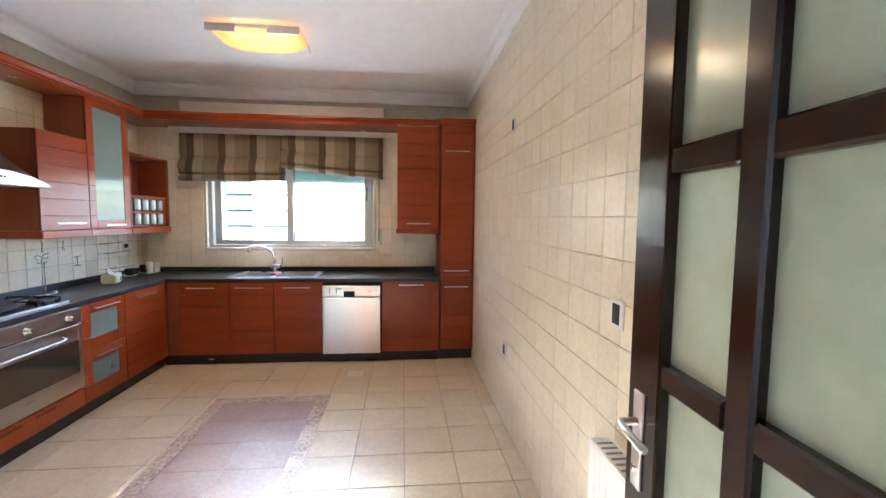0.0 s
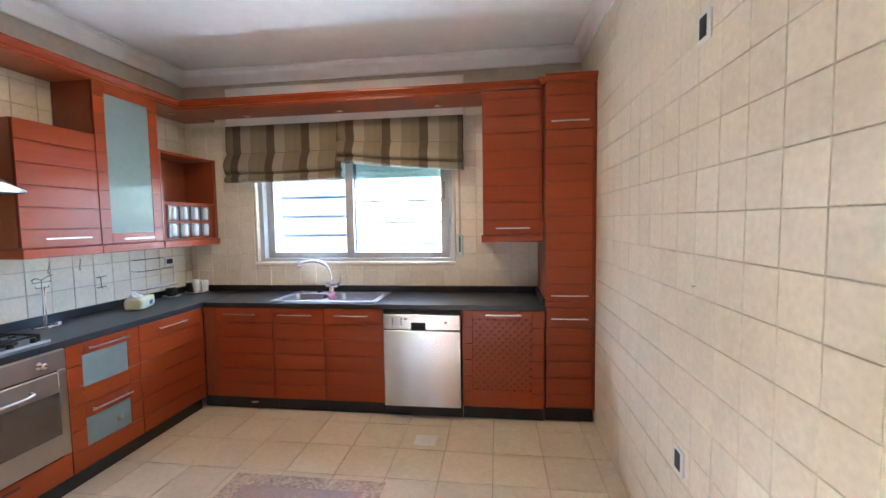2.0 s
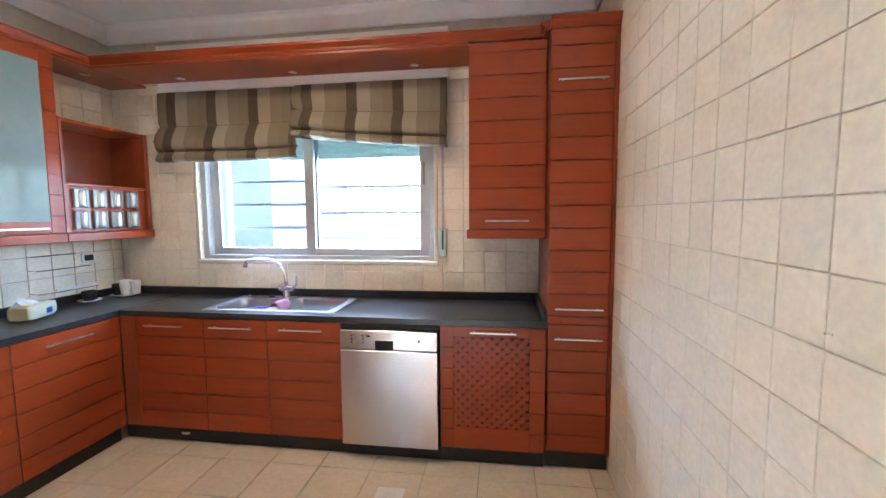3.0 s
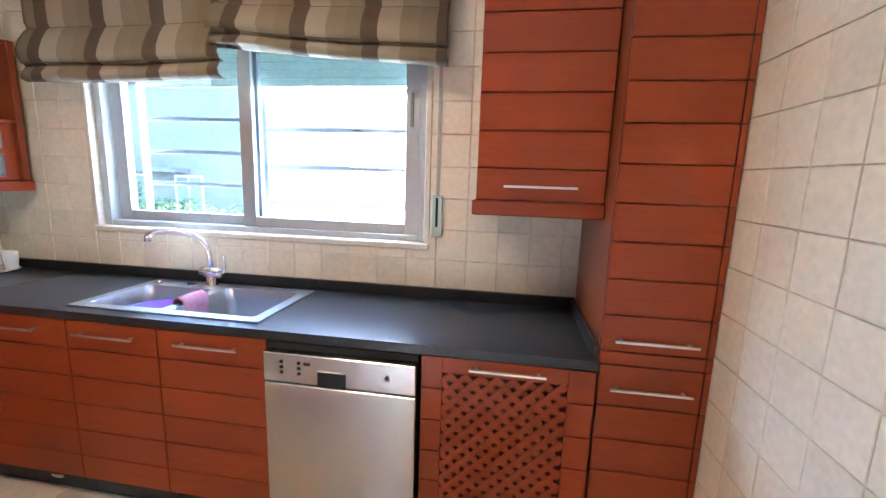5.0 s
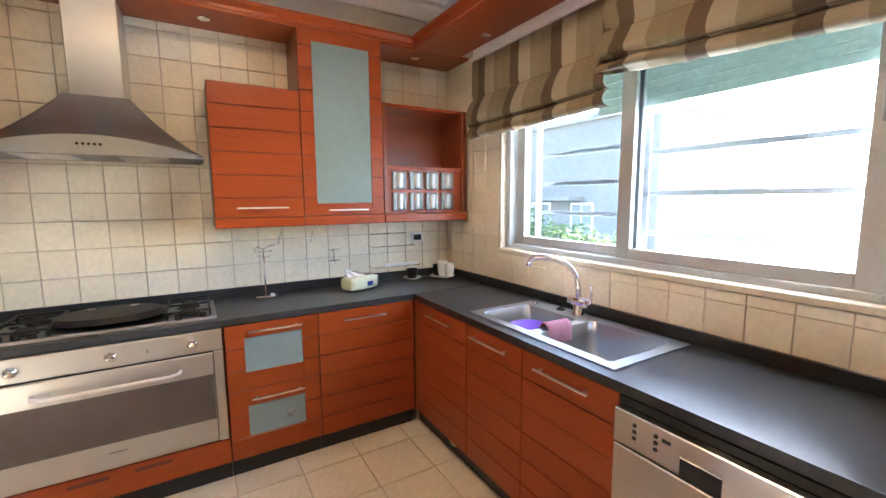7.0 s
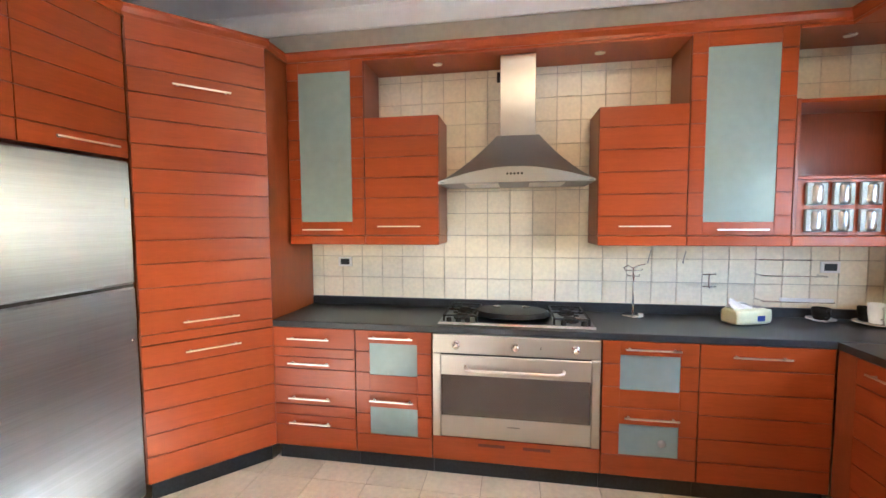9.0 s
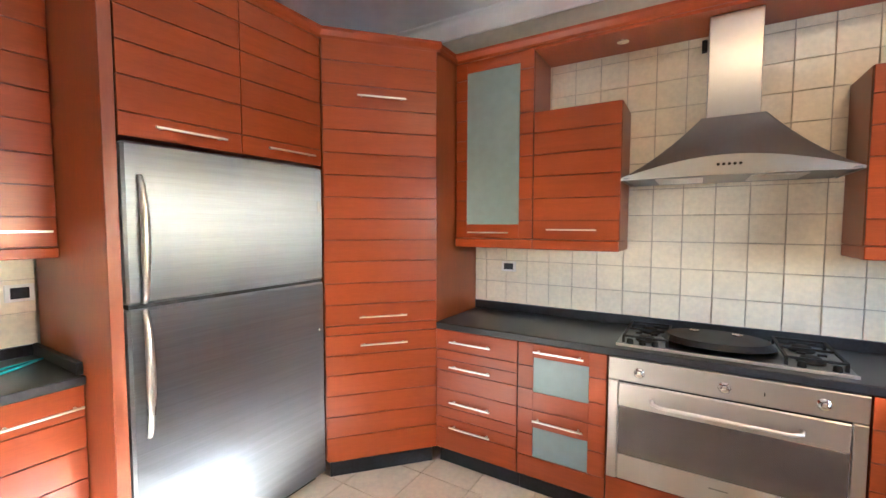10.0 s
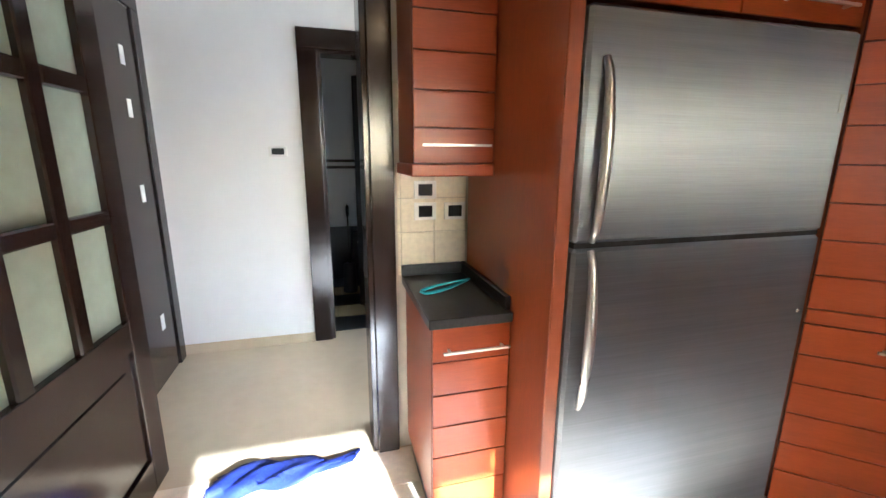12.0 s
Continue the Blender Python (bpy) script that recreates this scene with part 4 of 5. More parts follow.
def oven():
    o = thing("oven", W(XW, 2.21), "wide stainless steel oven with three knobs and bar handle", "oven")
    w, z0, z1, f = 0.915, 0.253, 0.85, -0.032
    block("body", o, (0.006, 0.0, z0), (w - 0.006, 0.5, z1), RUBBER, 0.0)
    block("side_trim", o, (0.0, f + 0.002, z0), (0.045, 0.0, z1 - 0.112), STEEL_PALE, 0.003)
    block("side_trim", o, (w - 0.045, f + 0.002, z0), (w, 0.0, z1 - 0.112), STEEL_PALE, 0.003)
    cp = block("control_panel", o, (0.0, f, 0.742), (w, 0.0, z1), STEEL_PALE, 0.004, "brushed steel control panel")
    d = block("oven_door", o, (0.047, f - 0.004, z0 + 0.006), (w - 0.047, 0.0, 0.734), STEEL_PALE, 0.005, "steel oven door")
    block("oven_window", d, (0.047 + 0.004, f - 0.0065, 0.385), (w - 0.051, f - 0.0035, 0.622), OVENGLASS, 0.001, "dark glass oven window")
    block("door_gap", o, (0.047, f + 0.004, 0.7345), (w - 0.047, -0.001, 0.7415), RUBBER, 0.0)
    block("badge", d, (w / 2 - 0.035, f - 0.0055, 0.335), (w / 2 + 0.035, f - 0.0038, 0.341), GREYPLASTIC, 0.0)
    pts = [(0.19, f - 0.004, 0.672), (0.195, f - 0.035, 0.668)] + [(0.19 + 0.04 + 0.455 * i / 8, f - 0.043, 0.662) for i in range(9)] + [(w - 0.195, f - 0.035, 0.668), (w - 0.19, f - 0.004, 0.672)]
    part("door_handle", tube(pts, 0.0085, SATIN, 12), d, Matrix(), "curved satin bar handle")
    for x in (0.136, 0.465, 0.784):
        part("knob", lathe([(0.024, 0), (0.024, 0.004), (0.018, 0.006), (0.0165, 0.026), (0.013, 0.03), (0, 0.03)], CHROME, 24), cp, Matrix.Translation((x, f, 0.793)) @ Matrix.Rotation(radians(90), 4, "X"), "round chrome knob")
    block("clock", cp, (0.60, f - 0.001, 0.785), (0.604, f + 0.001, 0.80), BLACK, 0.0)


oven()


def hob():
    h = thing("gas_hob", W(XL + 0.05, 2.23) @ Matrix.Translation((0, -0.445, TOP)), "steel gas hob with black iron pan supports and griddle", "gas hob")
    w, dp = 0.88, 0.42
    block("tray", h, (0, 0, 0.0005), (w, dp, 0.012), STEEL, 0.004)
    block("rim", h, (0.0, -0.004, 0.0005), (w, -0.0005, 0.014), SATIN, 0.001)
    # big oval cover over the middle burner
    bm = bmesh.new()
    bmesh.ops.create_cone(bm, cap_ends=True, segments=40, radius1=1, radius2=0.9, depth=1)
    for v in bm.verts:
        v.co = Vector((v.co.x * 0.235, v.co.y * 0.165, (v.co.z + 0.5) * 0.026))
    g = part("griddle", bm_mesh("griddle", bm, BLACK), h, Matrix.Translation((w / 2 - 0.02, dp / 2 - 0.01, 0.03)), "black cast iron oval griddle plate")
    for a in (-0.09, 0.09):
        part("griddle_grip", lathe([(0, 0.026), (0.022, 0.026), (0.022, 0.032), (0, 0.034)], CHROME, 16), g, Matrix.Translation((w / 2 - 0.02 + a, dp / 2 + 0.07, 0.03)))
    for a in ((-0.12, -0.08), (0.12, -0.08), (-0.12, 0.08), (0.12, 0.08)):
        block("griddle_foot", g, (w / 2 - 0.02 + a[0] - 0.01, dp / 2 - 0.01 + a[1] - 0.01, 0.0121), (w / 2 - 0.02 + a[0] + 0.01, dp / 2 - 0.01 + a[1] + 0.01, 0.0299), BLACK, 0.001)
    for cx in (0.125, w - 0.125):
        for cy in (0.12, 0.31):
            b = part("burner", lathe([(0.05, 0.0), (0.05, 0.01), (0.036, 0.013), (0.036, 0.022), (0.028, 0.026), (0, 0.026)], BLACK, 24), h, Matrix.Translation((cx, cy, 0.012)), "black round gas burner")
        s = part("pan_support", boxes([((cx - 0.10, 0.03, 0.04), (cx - 0.09, 0.39, 0.05)), ((cx + 0.09, 0.03, 0.04), (cx + 0.10, 0.39, 0.05)), ((cx - 0.09, 0.03, 0.04), (cx + 0.09, 0.04, 0.05)), ((cx - 0.09, 0.38, 0.04), (cx + 0.09, 0.39, 0.05)), ((cx - 0.09, 0.205, 0.04), (cx + 0.09, 0.215, 0.05))]
                                      + [((cx + a - 0.006, 0.03 + b, 0.012), (cx + a + 0.006, 0.042 + b, 0.04)) for a in (-0.095, 0.095) for b in (0, 0.348)]
                                      + [((cx - 0.05, c - 0.004, 0.042), (cx - 0.02, c + 0.004, 0.052)) for c in (0.12, 0.31)] + [((cx + 0.02, c - 0.004, 0.042), (cx + 0.05, c + 0.004, 0.052)) for c in (0.12, 0.31)], BLACK), h, Matrix(), "black iron pan support")
    for x in (0.06, 0.115, 0.17, w - 0.17, w - 0.06):
        part("knob", lathe([(0.016, 0), (0.014, 0.022), (0, 0.024)], BLACK, 16), h, Matrix.Translation((x, 0.028, 0.012)), "black hob knob")


hob()


def cooker_hood():
    c = thing("cooker_hood", W(XL + 0.004, 2.222), "stainless steel chimney cooker hood with arched canopy", "cooker hood")
    w, cz, dep = 0.885, 1.705, 0.475
    nu = 24
    # canopy: swept from the arched lower edge to the chimney foot
    cx0, cx1, cd = 0.335, 0.585, 0.27
    rows = []
    for i in range(nu + 1):
        u = i / nu
        arch = 0.075 * math.sin(u * math.pi)
        front = -dep + 0.05 * abs(2 * u - 1) ** 2.2
        tx = cx0 + (cx1 - cx0) * u
        col = [(u * w, front + 0.006, cz), (u * w, front, cz + 0.012 + arch)]
        for k in range(1, 9):
            s = k / 8
            e = s ** 0.93
            zz = cz + 0.012 + arch + (2.0 - cz - 0.012 - arch) * (0.74 * s + 0.26 * s * s)
            col.append((u * w + (tx - u * w) * e, front + (-cd - front) * e, zz))
        rows.append(col)
    # lip coloured lighter than the canopy because of the way it faces
    for name, cols, mat, label in (("lip", [c[:2] for c in rows], STEEL_LIP_LIT, "steel arched front lip, light put into its tone"), ("canopy", [c[1:] for c in rows], STEEL_HOOD, "brushed steel arched canopy")):
        k = len(cols[0])
        bm = bmesh.new()
        vs = [[bm.verts.new(p) for p in col] for col in cols]
        for a, b in zip(vs, vs[1:]):
            for i in range(k - 1):
                bm.faces.new((a[i], b[i], b[i + 1], a[i + 1]))
        for col in (vs[0], vs[-1]):
            back = [bm.verts.new((col[i].co.x, -0.0, col[i].co.z)) for i in range(k)]
            for i in range(k - 1):
                bm.faces.new((col[i], col[i + 1], back[i + 1], back[i]))
        part(name, bm_mesh(name, bm, mat, name == "canopy"), c, Matrix(), label)
    block("filter_plate", c, (0.01, -0.43, cz + 0.004), (w - 0.01, -0.004, cz + 0.012), STEEL, 0.001)
    for a in (0.15, 0.53):
        block("grease_filter", c, (a, -0.37, cz - 0.001), (a + 0.2, -0.1, cz + 0.0035), SATIN, 0.001)
    # chimney colour already holds the lamp light it reflects
    block("chimney", c, (cx0 + 0.02, -cd + 0.01, 1.985), (cx1 - 0.02, -0.002, 2.479), STEEL_FLUE_LIT, 0.003, "brushed steel chimney")
    for i in range(5):
        part("button", lathe([(0.006, 0), (0.006, 0.004), (0, 0.005)], BLACK, 10), c, Matrix.Translation((w / 2 - 0.04 + 0.02 * i, -dep - 0.001, cz + 0.045)) @ Matrix.Rotation(radians(90), 4, "X"))
    block("cable_box", c, (0.325, -0.03, 2.40), (0.35, -0.002, 2.46), BLACK, 0.002)


cooker_hood()


def fridge():
    f = thing("refrigerator", S(-0.818, 0.72), "large stainless steel fridge-freezer with two curved handles", "refrigerator")
    w = 0.94
    block("body", f, (0.004, 0.0, 0.045), (w - 0.004, 0.66, 1.785), GREYPLASTIC, 0.004)
    block("kick_grille", f, (0.02, 0.01, 0.005), (w - 0.02, 0.03, 0.06), BLACK, 0.002)
    for x in (0.06, w - 0.1):
        block("foot", f, (x, 0.05, 0.0), (x + 0.04, 0.09, 0.0445), BLACK, 0.002)
    for name, z0, z1 in (("freezer_door", 1.181, 1.79), ("fridge_door", 0.062, 1.165)):
        d = block(name, f, (0.0, -0.058, z0), (w, -0.004, z1), STEEL_FRIDGE, 0.010, "brushed stainless steel door")
        a, b = (1.181 + 0.005, 1.665) if z0 > 1 else (0.665, 1.16)
        pts = []
        for i in range(15):
            s = i / 14
            bow = 0.032 * math.sin(math.pi * min(1, max(0, s))) ** 0.5 if 0 < s < 1 else 0.0
            pts.append((0.055, -0.058 - bow, a + (b - a) * s))
        part("handle", tube(pts, [0.010 + 0.006 * math.sin(math.pi * i / 14) for i in range(15)], GRIP, 12), d, Matrix(), "curved satin handle")
        if z0 > 1:
            block("badge", d, (w - 0.04, -0.060, 1.555), (w - 0.022, -0.0582, 1.61), GREYPLASTIC, 0.0)
    part("screw_cap", lathe([(0, 0.003), (0.006, 0.002), (0.007, 0.0)], CHROME, 14), f, Matrix.Translation((w - 0.035, -0.0582, 0.90)) @ Matrix.Rotation(radians(90), 4, "X"), "small round metal cap")
    block("gasket", f, (0.006, -0.05, 1.1655), (w - 0.006, -0.004, 1.1805), RUBBER, 0.0)


fridge()


# ---- sink and tap ----
def sink():
    s = thing("kitchen_sink", Matrix.Translation((0, 0, TOP)), "stainless steel double bowl sink set in the worktop", "kitchen sink")
    z = 0.006
    b1 = (SX0 + 0.055, -1.285, SY0 + 0.05, SY1 - 0.12)
    b2 = (-1.235, SX1 - 0.05, SY0 + 0.05, SY1 - 0.07)
    part("rim", boxes([((SX0, SY0, 0.0005), (SX1, b1[2], z)), ((SX0, b1[2], 0.0005), (b1[0], SY1, z)), ((b1[1], b1[2], 0.0005), (b2[0], SY1, z)), ((b2[1], b2[2], 0.0005), (SX1, SY1, z)),
                       ((b1[0], b1[3], 0.0005), (b1[1], SY1, z)), ((b2[0], b2[3], 0.0005), (b2[1], SY1, z))], STEEL_SINK), s, Matrix(), "polished steel rim")
    for (x0, x1, y0, y1), depth in ((b1, 0.13), (b2, 0.17)):
        bm = bmesh.new()
        def ring(inset, zz, r, n=5):
            out = []
            for cx, cy, a0 in ((x1 - inset - r, y1 - inset - r, 0), (x0 + inset + r, y1 - inset - r, 90), (x0 + inset + r, y0 + inset + r, 180), (x1 - inset - r, y0 + inset + r, 270)):
                for i in range(n):
                    a = radians(a0 + 90 * i / (n - 1))
                    out.append(bm.verts.new((cx + r * math.cos(a), cy + r * math.sin(a), zz)))
            return out
        rings = [ring(-0.001, z + 0.001, 0.002), ring(0.0, z - 0.001, 0.03), ring(0.006, -0.06, 0.045), ring(0.012, -depth + 0.03, 0.05), ring(0.03, -depth, 0.05)]
        for a, b in zip(rings, rings[1:]):
            for i in range(len(a)):
                j = (i + 1) % len(a)
                bm.faces.new((a[i], a[j], b[j], b[i]))
        bm.faces.new(rings[-1])
        bw = part("bowl", bm_mesh("bowl", bm, STEEL_SINK, True), s, Matrix(), "brushed steel bowl")
        part("drain", lathe([(0, 0.002), (0.02, 0.001), (0.04, 0.003), (0.045, 0.0)], CHROME, 20), bw, Matrix.Translation(((x0 + x1) / 2, (y0 + y1) / 2, -depth + 0.001)))
    part("plug_knob", lathe([(0.012, 0), (0.014, 0.006), (0.011, 0.018), (0, 0.02)], CHROME, 16), s, Matrix.Translation((-1.615, 4.675, z)), "round chrome plug control")
    block("overflow", s, (-0.93, b2[3] - 0.008, -0.055), (-0.88, b2[3] - 0.004, -0.04), BLACK, 0.001)


sink()


def tap():
    t = thing("mixer_tap", Matrix.Translation((-1.345, 4.715, TOP + 0.006)), "chrome swan-neck mixer tap behind the sink", "tap")
    part("base", lathe([(0.030, 0), (0.030, 0.008), (0.024, 0.014), (0.024, 0.06), (0.02, 0.065)], CHROME, 24), t)
    part("body", tube([(-0.06, 0, 0.07), (-0.05, 0, 0.07), (0.05, 0, 0.07), (0.06, 0, 0.07)], [0.016, 0.026, 0.026, 0.02], CHROME, 18), t)
    pts = [(0, 0, 0.07), (0.003, -0.002, 0.12), (0.002, -0.004, 0.165), (-0.008, -0.009, 0.205), (-0.028, -0.019, 0.238), (-0.058, -0.034, 0.264), (-0.095, -0.051, 0.281), (-0.135, -0.071, 0.290), (-0.175, -0.092, 0.291), (-0.208, -0.109, 0.285), (-0.228, -0.119, 0.272), (-0.234, -0.122, 0.258)]
    part("spout", tube(pts, 0.0140, CHROME, 14), t, Matrix(), "curved chrome spout")
    part("nozzle", tube([(-0.233, -0.122, 0.264), (-0.237, -0.124, 0.238)], 0.0155, CHROME, 14), t)
    part("lever", tube([(0.058, 0, 0.07), (0.075, 0.0, 0.082), (0.086, -0.003, 0.12), (0.084, -0.006, 0.165)], [0.013, 0.010, 0.008, 0.007], CHROME, 10), t)


tap()
bowl = solid("washing_bowl", lathe([(0, 0.0), (0.08, 0.0), (0.122, 0.085), (0.128, 0.09), (0.117, 0.088), (0.077, 0.006), (0, 0.006)], PURPLE, 28, "washing_bowl"), "shallow purple plastic bowl lying in the sink", "bowl")
bowl.matrix_basis = pose(-1.43, 4.47, TOP - 0.128, 0, 0, 20)
v, f = [], []
for i in range(13):
    a = math.pi * (0.02 + 0.96 * i / 12)
    for k in range(7):
        v.append((0.028 * math.cos(a) * 1.0, -0.07 + 0.14 * k / 6 + 0.003 * math.sin(i), 0.030 * max(0, math.sin(a)) ** 0.5 - (0.05 if i in (0, 12) else 0.0) - 0.02 * (abs(math.cos(a)) ** 3)))
f = [(i * 7 + k, (i + 1) * 7 + k, (i + 1) * 7 + k + 1, i * 7 + k + 1) for i in range(12) for k in range(6)]
cloth = solid("dish_cloth", mesh_of("dish_cloth", v, f, PINK, True), "pink sponge cloth hung over the sink divider", "cloth")
cloth.matrix_basis = pose(-1.26, 4.47, TOP + 0.002, 0, 0, -4)
cloth.modifiers.new("thickness", "SOLIDIFY").thickness = 0.005

plug = solid("sink_plug", lathe([(0, 0.0), (0.022, 0.0), (0.024, 0.006), (0.016, 0.012), (0.006, 0.014), (0, 0.022)], RUBBER, 18, "sink_plug"), "black rubber plug lying on the sink rim", "sink plug")
plug.matrix_basis = pose(-1.46, 4.715, TOP + 0.0062)
clip = solid("plinth_clip", lathe([(0, 0), (0.03, 0), (0.034, 0.004), (0.02, 0.009), (0, 0.01)], CHROME, 18, "plinth_clip"), "small oval metal clip on the black plinth", "plinth clip")
clip.matrix_basis = pose(-1.86, 4.2745, 0.055, 90) @ Matrix.Diagonal((1.2, 0.5, 1, 1))
solid("wall_nail", tube([(XR + 0.002, 2.74, 1.27), (XR - 0.012, 2.74, 1.272)], 0.003, CHROME, 8, name="wall_nail"), "small metal nail in the tiled wall", "nail")
spot = solid("drawer_sticker", lathe([(0, 0), (0.022, 0), (0.022, 0.001), (0, 0.001)], GREYPLASTIC, 20, "drawer_sticker"), "round dark sticker on the frosted drawer glass", "sticker")
spot.matrix_basis = pose(XW + 0.0175, 3.44, 0.305, 0, 90)


# ---- small things on the worktop ----
def tissue_pack():
    t = thing("tissue_pack", pose(-2.59, 3.985, TOP, 0, 0, 111), "soft pale green pack of tissues, one pulled out", "tissue pack")
    bm = bmesh.new()
    bmesh.ops.create_cube(bm, size=1)
    bmesh.ops.subdivide_edges(bm, edges=bm.edges[:], cuts=7, use_grid_fill=True)
    for q in bm.verts:
        x, y, z = q.co
        sw = 1 - 0.13 * abs(2 * x) ** 4
        puff = 1 - 0.10 * abs(2 * y) ** 3
        q.co = Vector((x * 0.235, y * 0.125 * sw * (1 - 0.12 * abs(2 * z) ** 4), (z * sw * puff + 0.5) * 0.093 + 0.003 * math.sin(x * 25 + y * 9) * (z > 0)))
    low = min(q.co.z for q in bm.verts)
    for q in bm.verts:
        q.co.z -= low
    part("wrap", bm_mesh("wrap", bm, LIME, True), t, Matrix(), "pale yellow-green plastic wrap")
    block("print", t, (0.012, -0.0642, 0.024), (0.062, -0.0612, 0.056), NAVY, 0.001, "navy print patch")
    block("opening", t, (0.02, -0.030, 0.0915), (0.10, 0.030, 0.0945), GREYPLASTIC, 0.001, "dark slot in the top")
    for side in (0.0, 1.0):
        v, f = [], []
        for i in range(11):
            for k in range(7):
                u, r = i / 10, k / 6
                v.append((-0.105 + 0.15 * u * (1 - 0.25 * r) - 0.02 * r, (side - 0.5) * 0.05 * (1 - r) + 0.014 * math.sin(u * 8 + r * 3 + side * 2), 0.088 + (0.062 - 0.034 * u) * r + 0.006 * math.sin(u * 9 + side)))
        f = [(i * 7 + k, (i + 1) * 7 + k, (i + 1) * 7 + k + 1, i * 7 + k + 1) for i in range(10) for k in range(6)]
        part("tissue", mesh_of("tissue", v, f, PAPER, True), t, Matrix(), "white tissue pulled out")


tissue_pack()


def crockery(x, y, plate_r, items):
    p = solid("saucer", lathe([(0, 0.002), (plate_r * 0.55, 0.0), (plate_r * 0.6, 0.004), (plate_r, 0.014), (plate_r * 0.98, 0.017), (plate_r * 0.55, 0.008), (0, 0.007)], CHINA, 32, "saucer"), "white china saucer on the worktop", "saucer")
    p.matrix_basis = pose(x, y, TOP)
    for dx, dy, r, h, mat, label in items:
        c = thing("coffee_cup", pose(x + dx, y + dy, TOP + 0.009, 0, 0, 40 * dx * 100), label, "cup", "cups on the worktop")
        part("bowl", lathe([(0, 0.002), (r * 0.72, 0), (r * 0.8, 0.006), (r, h * 0.6), (r, h), (r * 0.93, h), (r * 0.9, h * 0.5), (r * 0.65, 0.008), (0, 0.007)], mat, 26), c)
        part("handle", tube([(r * 0.95, 0, h * 0.8), (r * 1.5, 0, h * 0.78), (r * 1.6, 0, h * 0.5), (r * 1.4, 0, h * 0.28), (r * 0.85, 0, h * 0.25)], 0.005, mat, 8), c)


crockery(-2.715, 4.445, 0.072, [(0, 0, 0.044, 0.07, BLACK, "small black coffee cup on a saucer")])
crockery(-2.655, 4.68, 0.10, [(-0.055, -0.015, 0.036, 0.085, BLACK, "small black coffee cup beside white cups"), (0.0, 0.0, 0.038, 0.115, CHINA, "white china coffee cup"), (0.052, 0.035, 0.036, 0.105, CHINA, "white china coffee cup")])


def paper_stand():
    s = thing("towel_stand", Matrix.Translation((-2.70, 3.40, TOP)), "chrome wire kitchen roll stand with round foot", "kitchen roll stand")
    part("foot", lathe([(0, 0.008), (0.06, 0.008), (0.068, 0.004), (0.068, 0.0), (0, 0.0)], CHROME, 28), s)
    part("rod", tube([(-0.008, 0, 0.008), (-0.008, 0, 0.30)], 0.0035, CHROME, 8), s)
    part("rod", tube([(0.010, 0, 0.008), (0.010, 0, 0.26)], 0.0035, CHROME, 8), s)
    part("hook", tube([(-0.008, 0, 0.30), (-0.008, -0.03, 0.315), (-0.008, -0.06, 0.30)], 0.003, CHROME, 8), s)
    part("hook", tube([(-0.008, 0, 0.30), (-0.008, 0.03, 0.315), (-0.008, 0.07, 0.325)], 0.003, CHROME, 8), s)
    for z, a in ((0.285, 0.05), (0.25, 0.035)):
        part("arm", tube([(-0.008, -a, z + 0.012), (-0.008, -a, z), (0.0, a, z), (0.0, a, z + 0.012)], 0.003, CHROME, 8), s)
    block("tag", s, (0.045, 0.02, 0.008), (0.065, 0.045, 0.028), CHINA, 0.002, "small white block")


paper_stand()


def wall_rack():
    r = thing("wall_rack", Matrix.Translation((XL, 4.32, 0)), "chrome wire rack on the tiled wall", "wire rack")
    for z, y0, y1, d in ((1.245, -0.19, 0.09, 0.05), (1.152, -0.18, 0.15, 0.09), (1.0, -0.18, 0.185, 0.10)):
        part("wire", tube([(0.004, y0, z), (d, y0, z), (d, y1, z), (0.004, y1, z)], 0.0035, CHROME, 8), r, Matrix(), "chrome wire tier")
        part("wire", tube([(d * 0.6, y0, z - 0.004), (d * 0.6, y1, z - 0.004)], 0.0025, CHROME, 8), r)
    block("shelf_lip", r, (0.095, -0.10, 1.0), (0.102, 0.18, 1.024), SATIN, 0.001)


wall_rack()


def wall_hook(y, z, drop):
    h = thing("wall_hook", Matrix.Translation((XL, y, z)), "small chrome hook on the tiled wall", "wall hook", "wall hooks")
    part("bar", tube([(0.012, -0.035, 0.0), (0.012, 0.04, 0.004)], 0.004, CHROME, 8), h)
    part("stem", tube([(0.0, 0.0, 0.0), (0.012, 0, 0.0), (0.014, 0, -drop), (0.03, 0, -drop - 0.008)], 0.0035, CHROME, 8), h)
    part("bar", tube([(0.014, -0.035, -drop), (0.014, 0.04, -drop)], 0.004, CHROME, 8), h)


wall_hook(3.87, 1.145, 0.075)
for y in (3.515, 3.722):
    wire = solid("wire_hook", tube([(XL + 0.001, y + 0.012, 1.292), (XL + 0.014, y + 0.010, 1.29), (XL + 0.016, y - 0.008, 1.222), (XL + 0.028, y - 0.010, 1.216), (XL + 0.032, y - 0.008, 1.232)], 0.0026, GREYPLASTIC, 8, name="wire_hook"), "thin dark wire hook on the tiled wall", "wall hook", group="wire hooks")


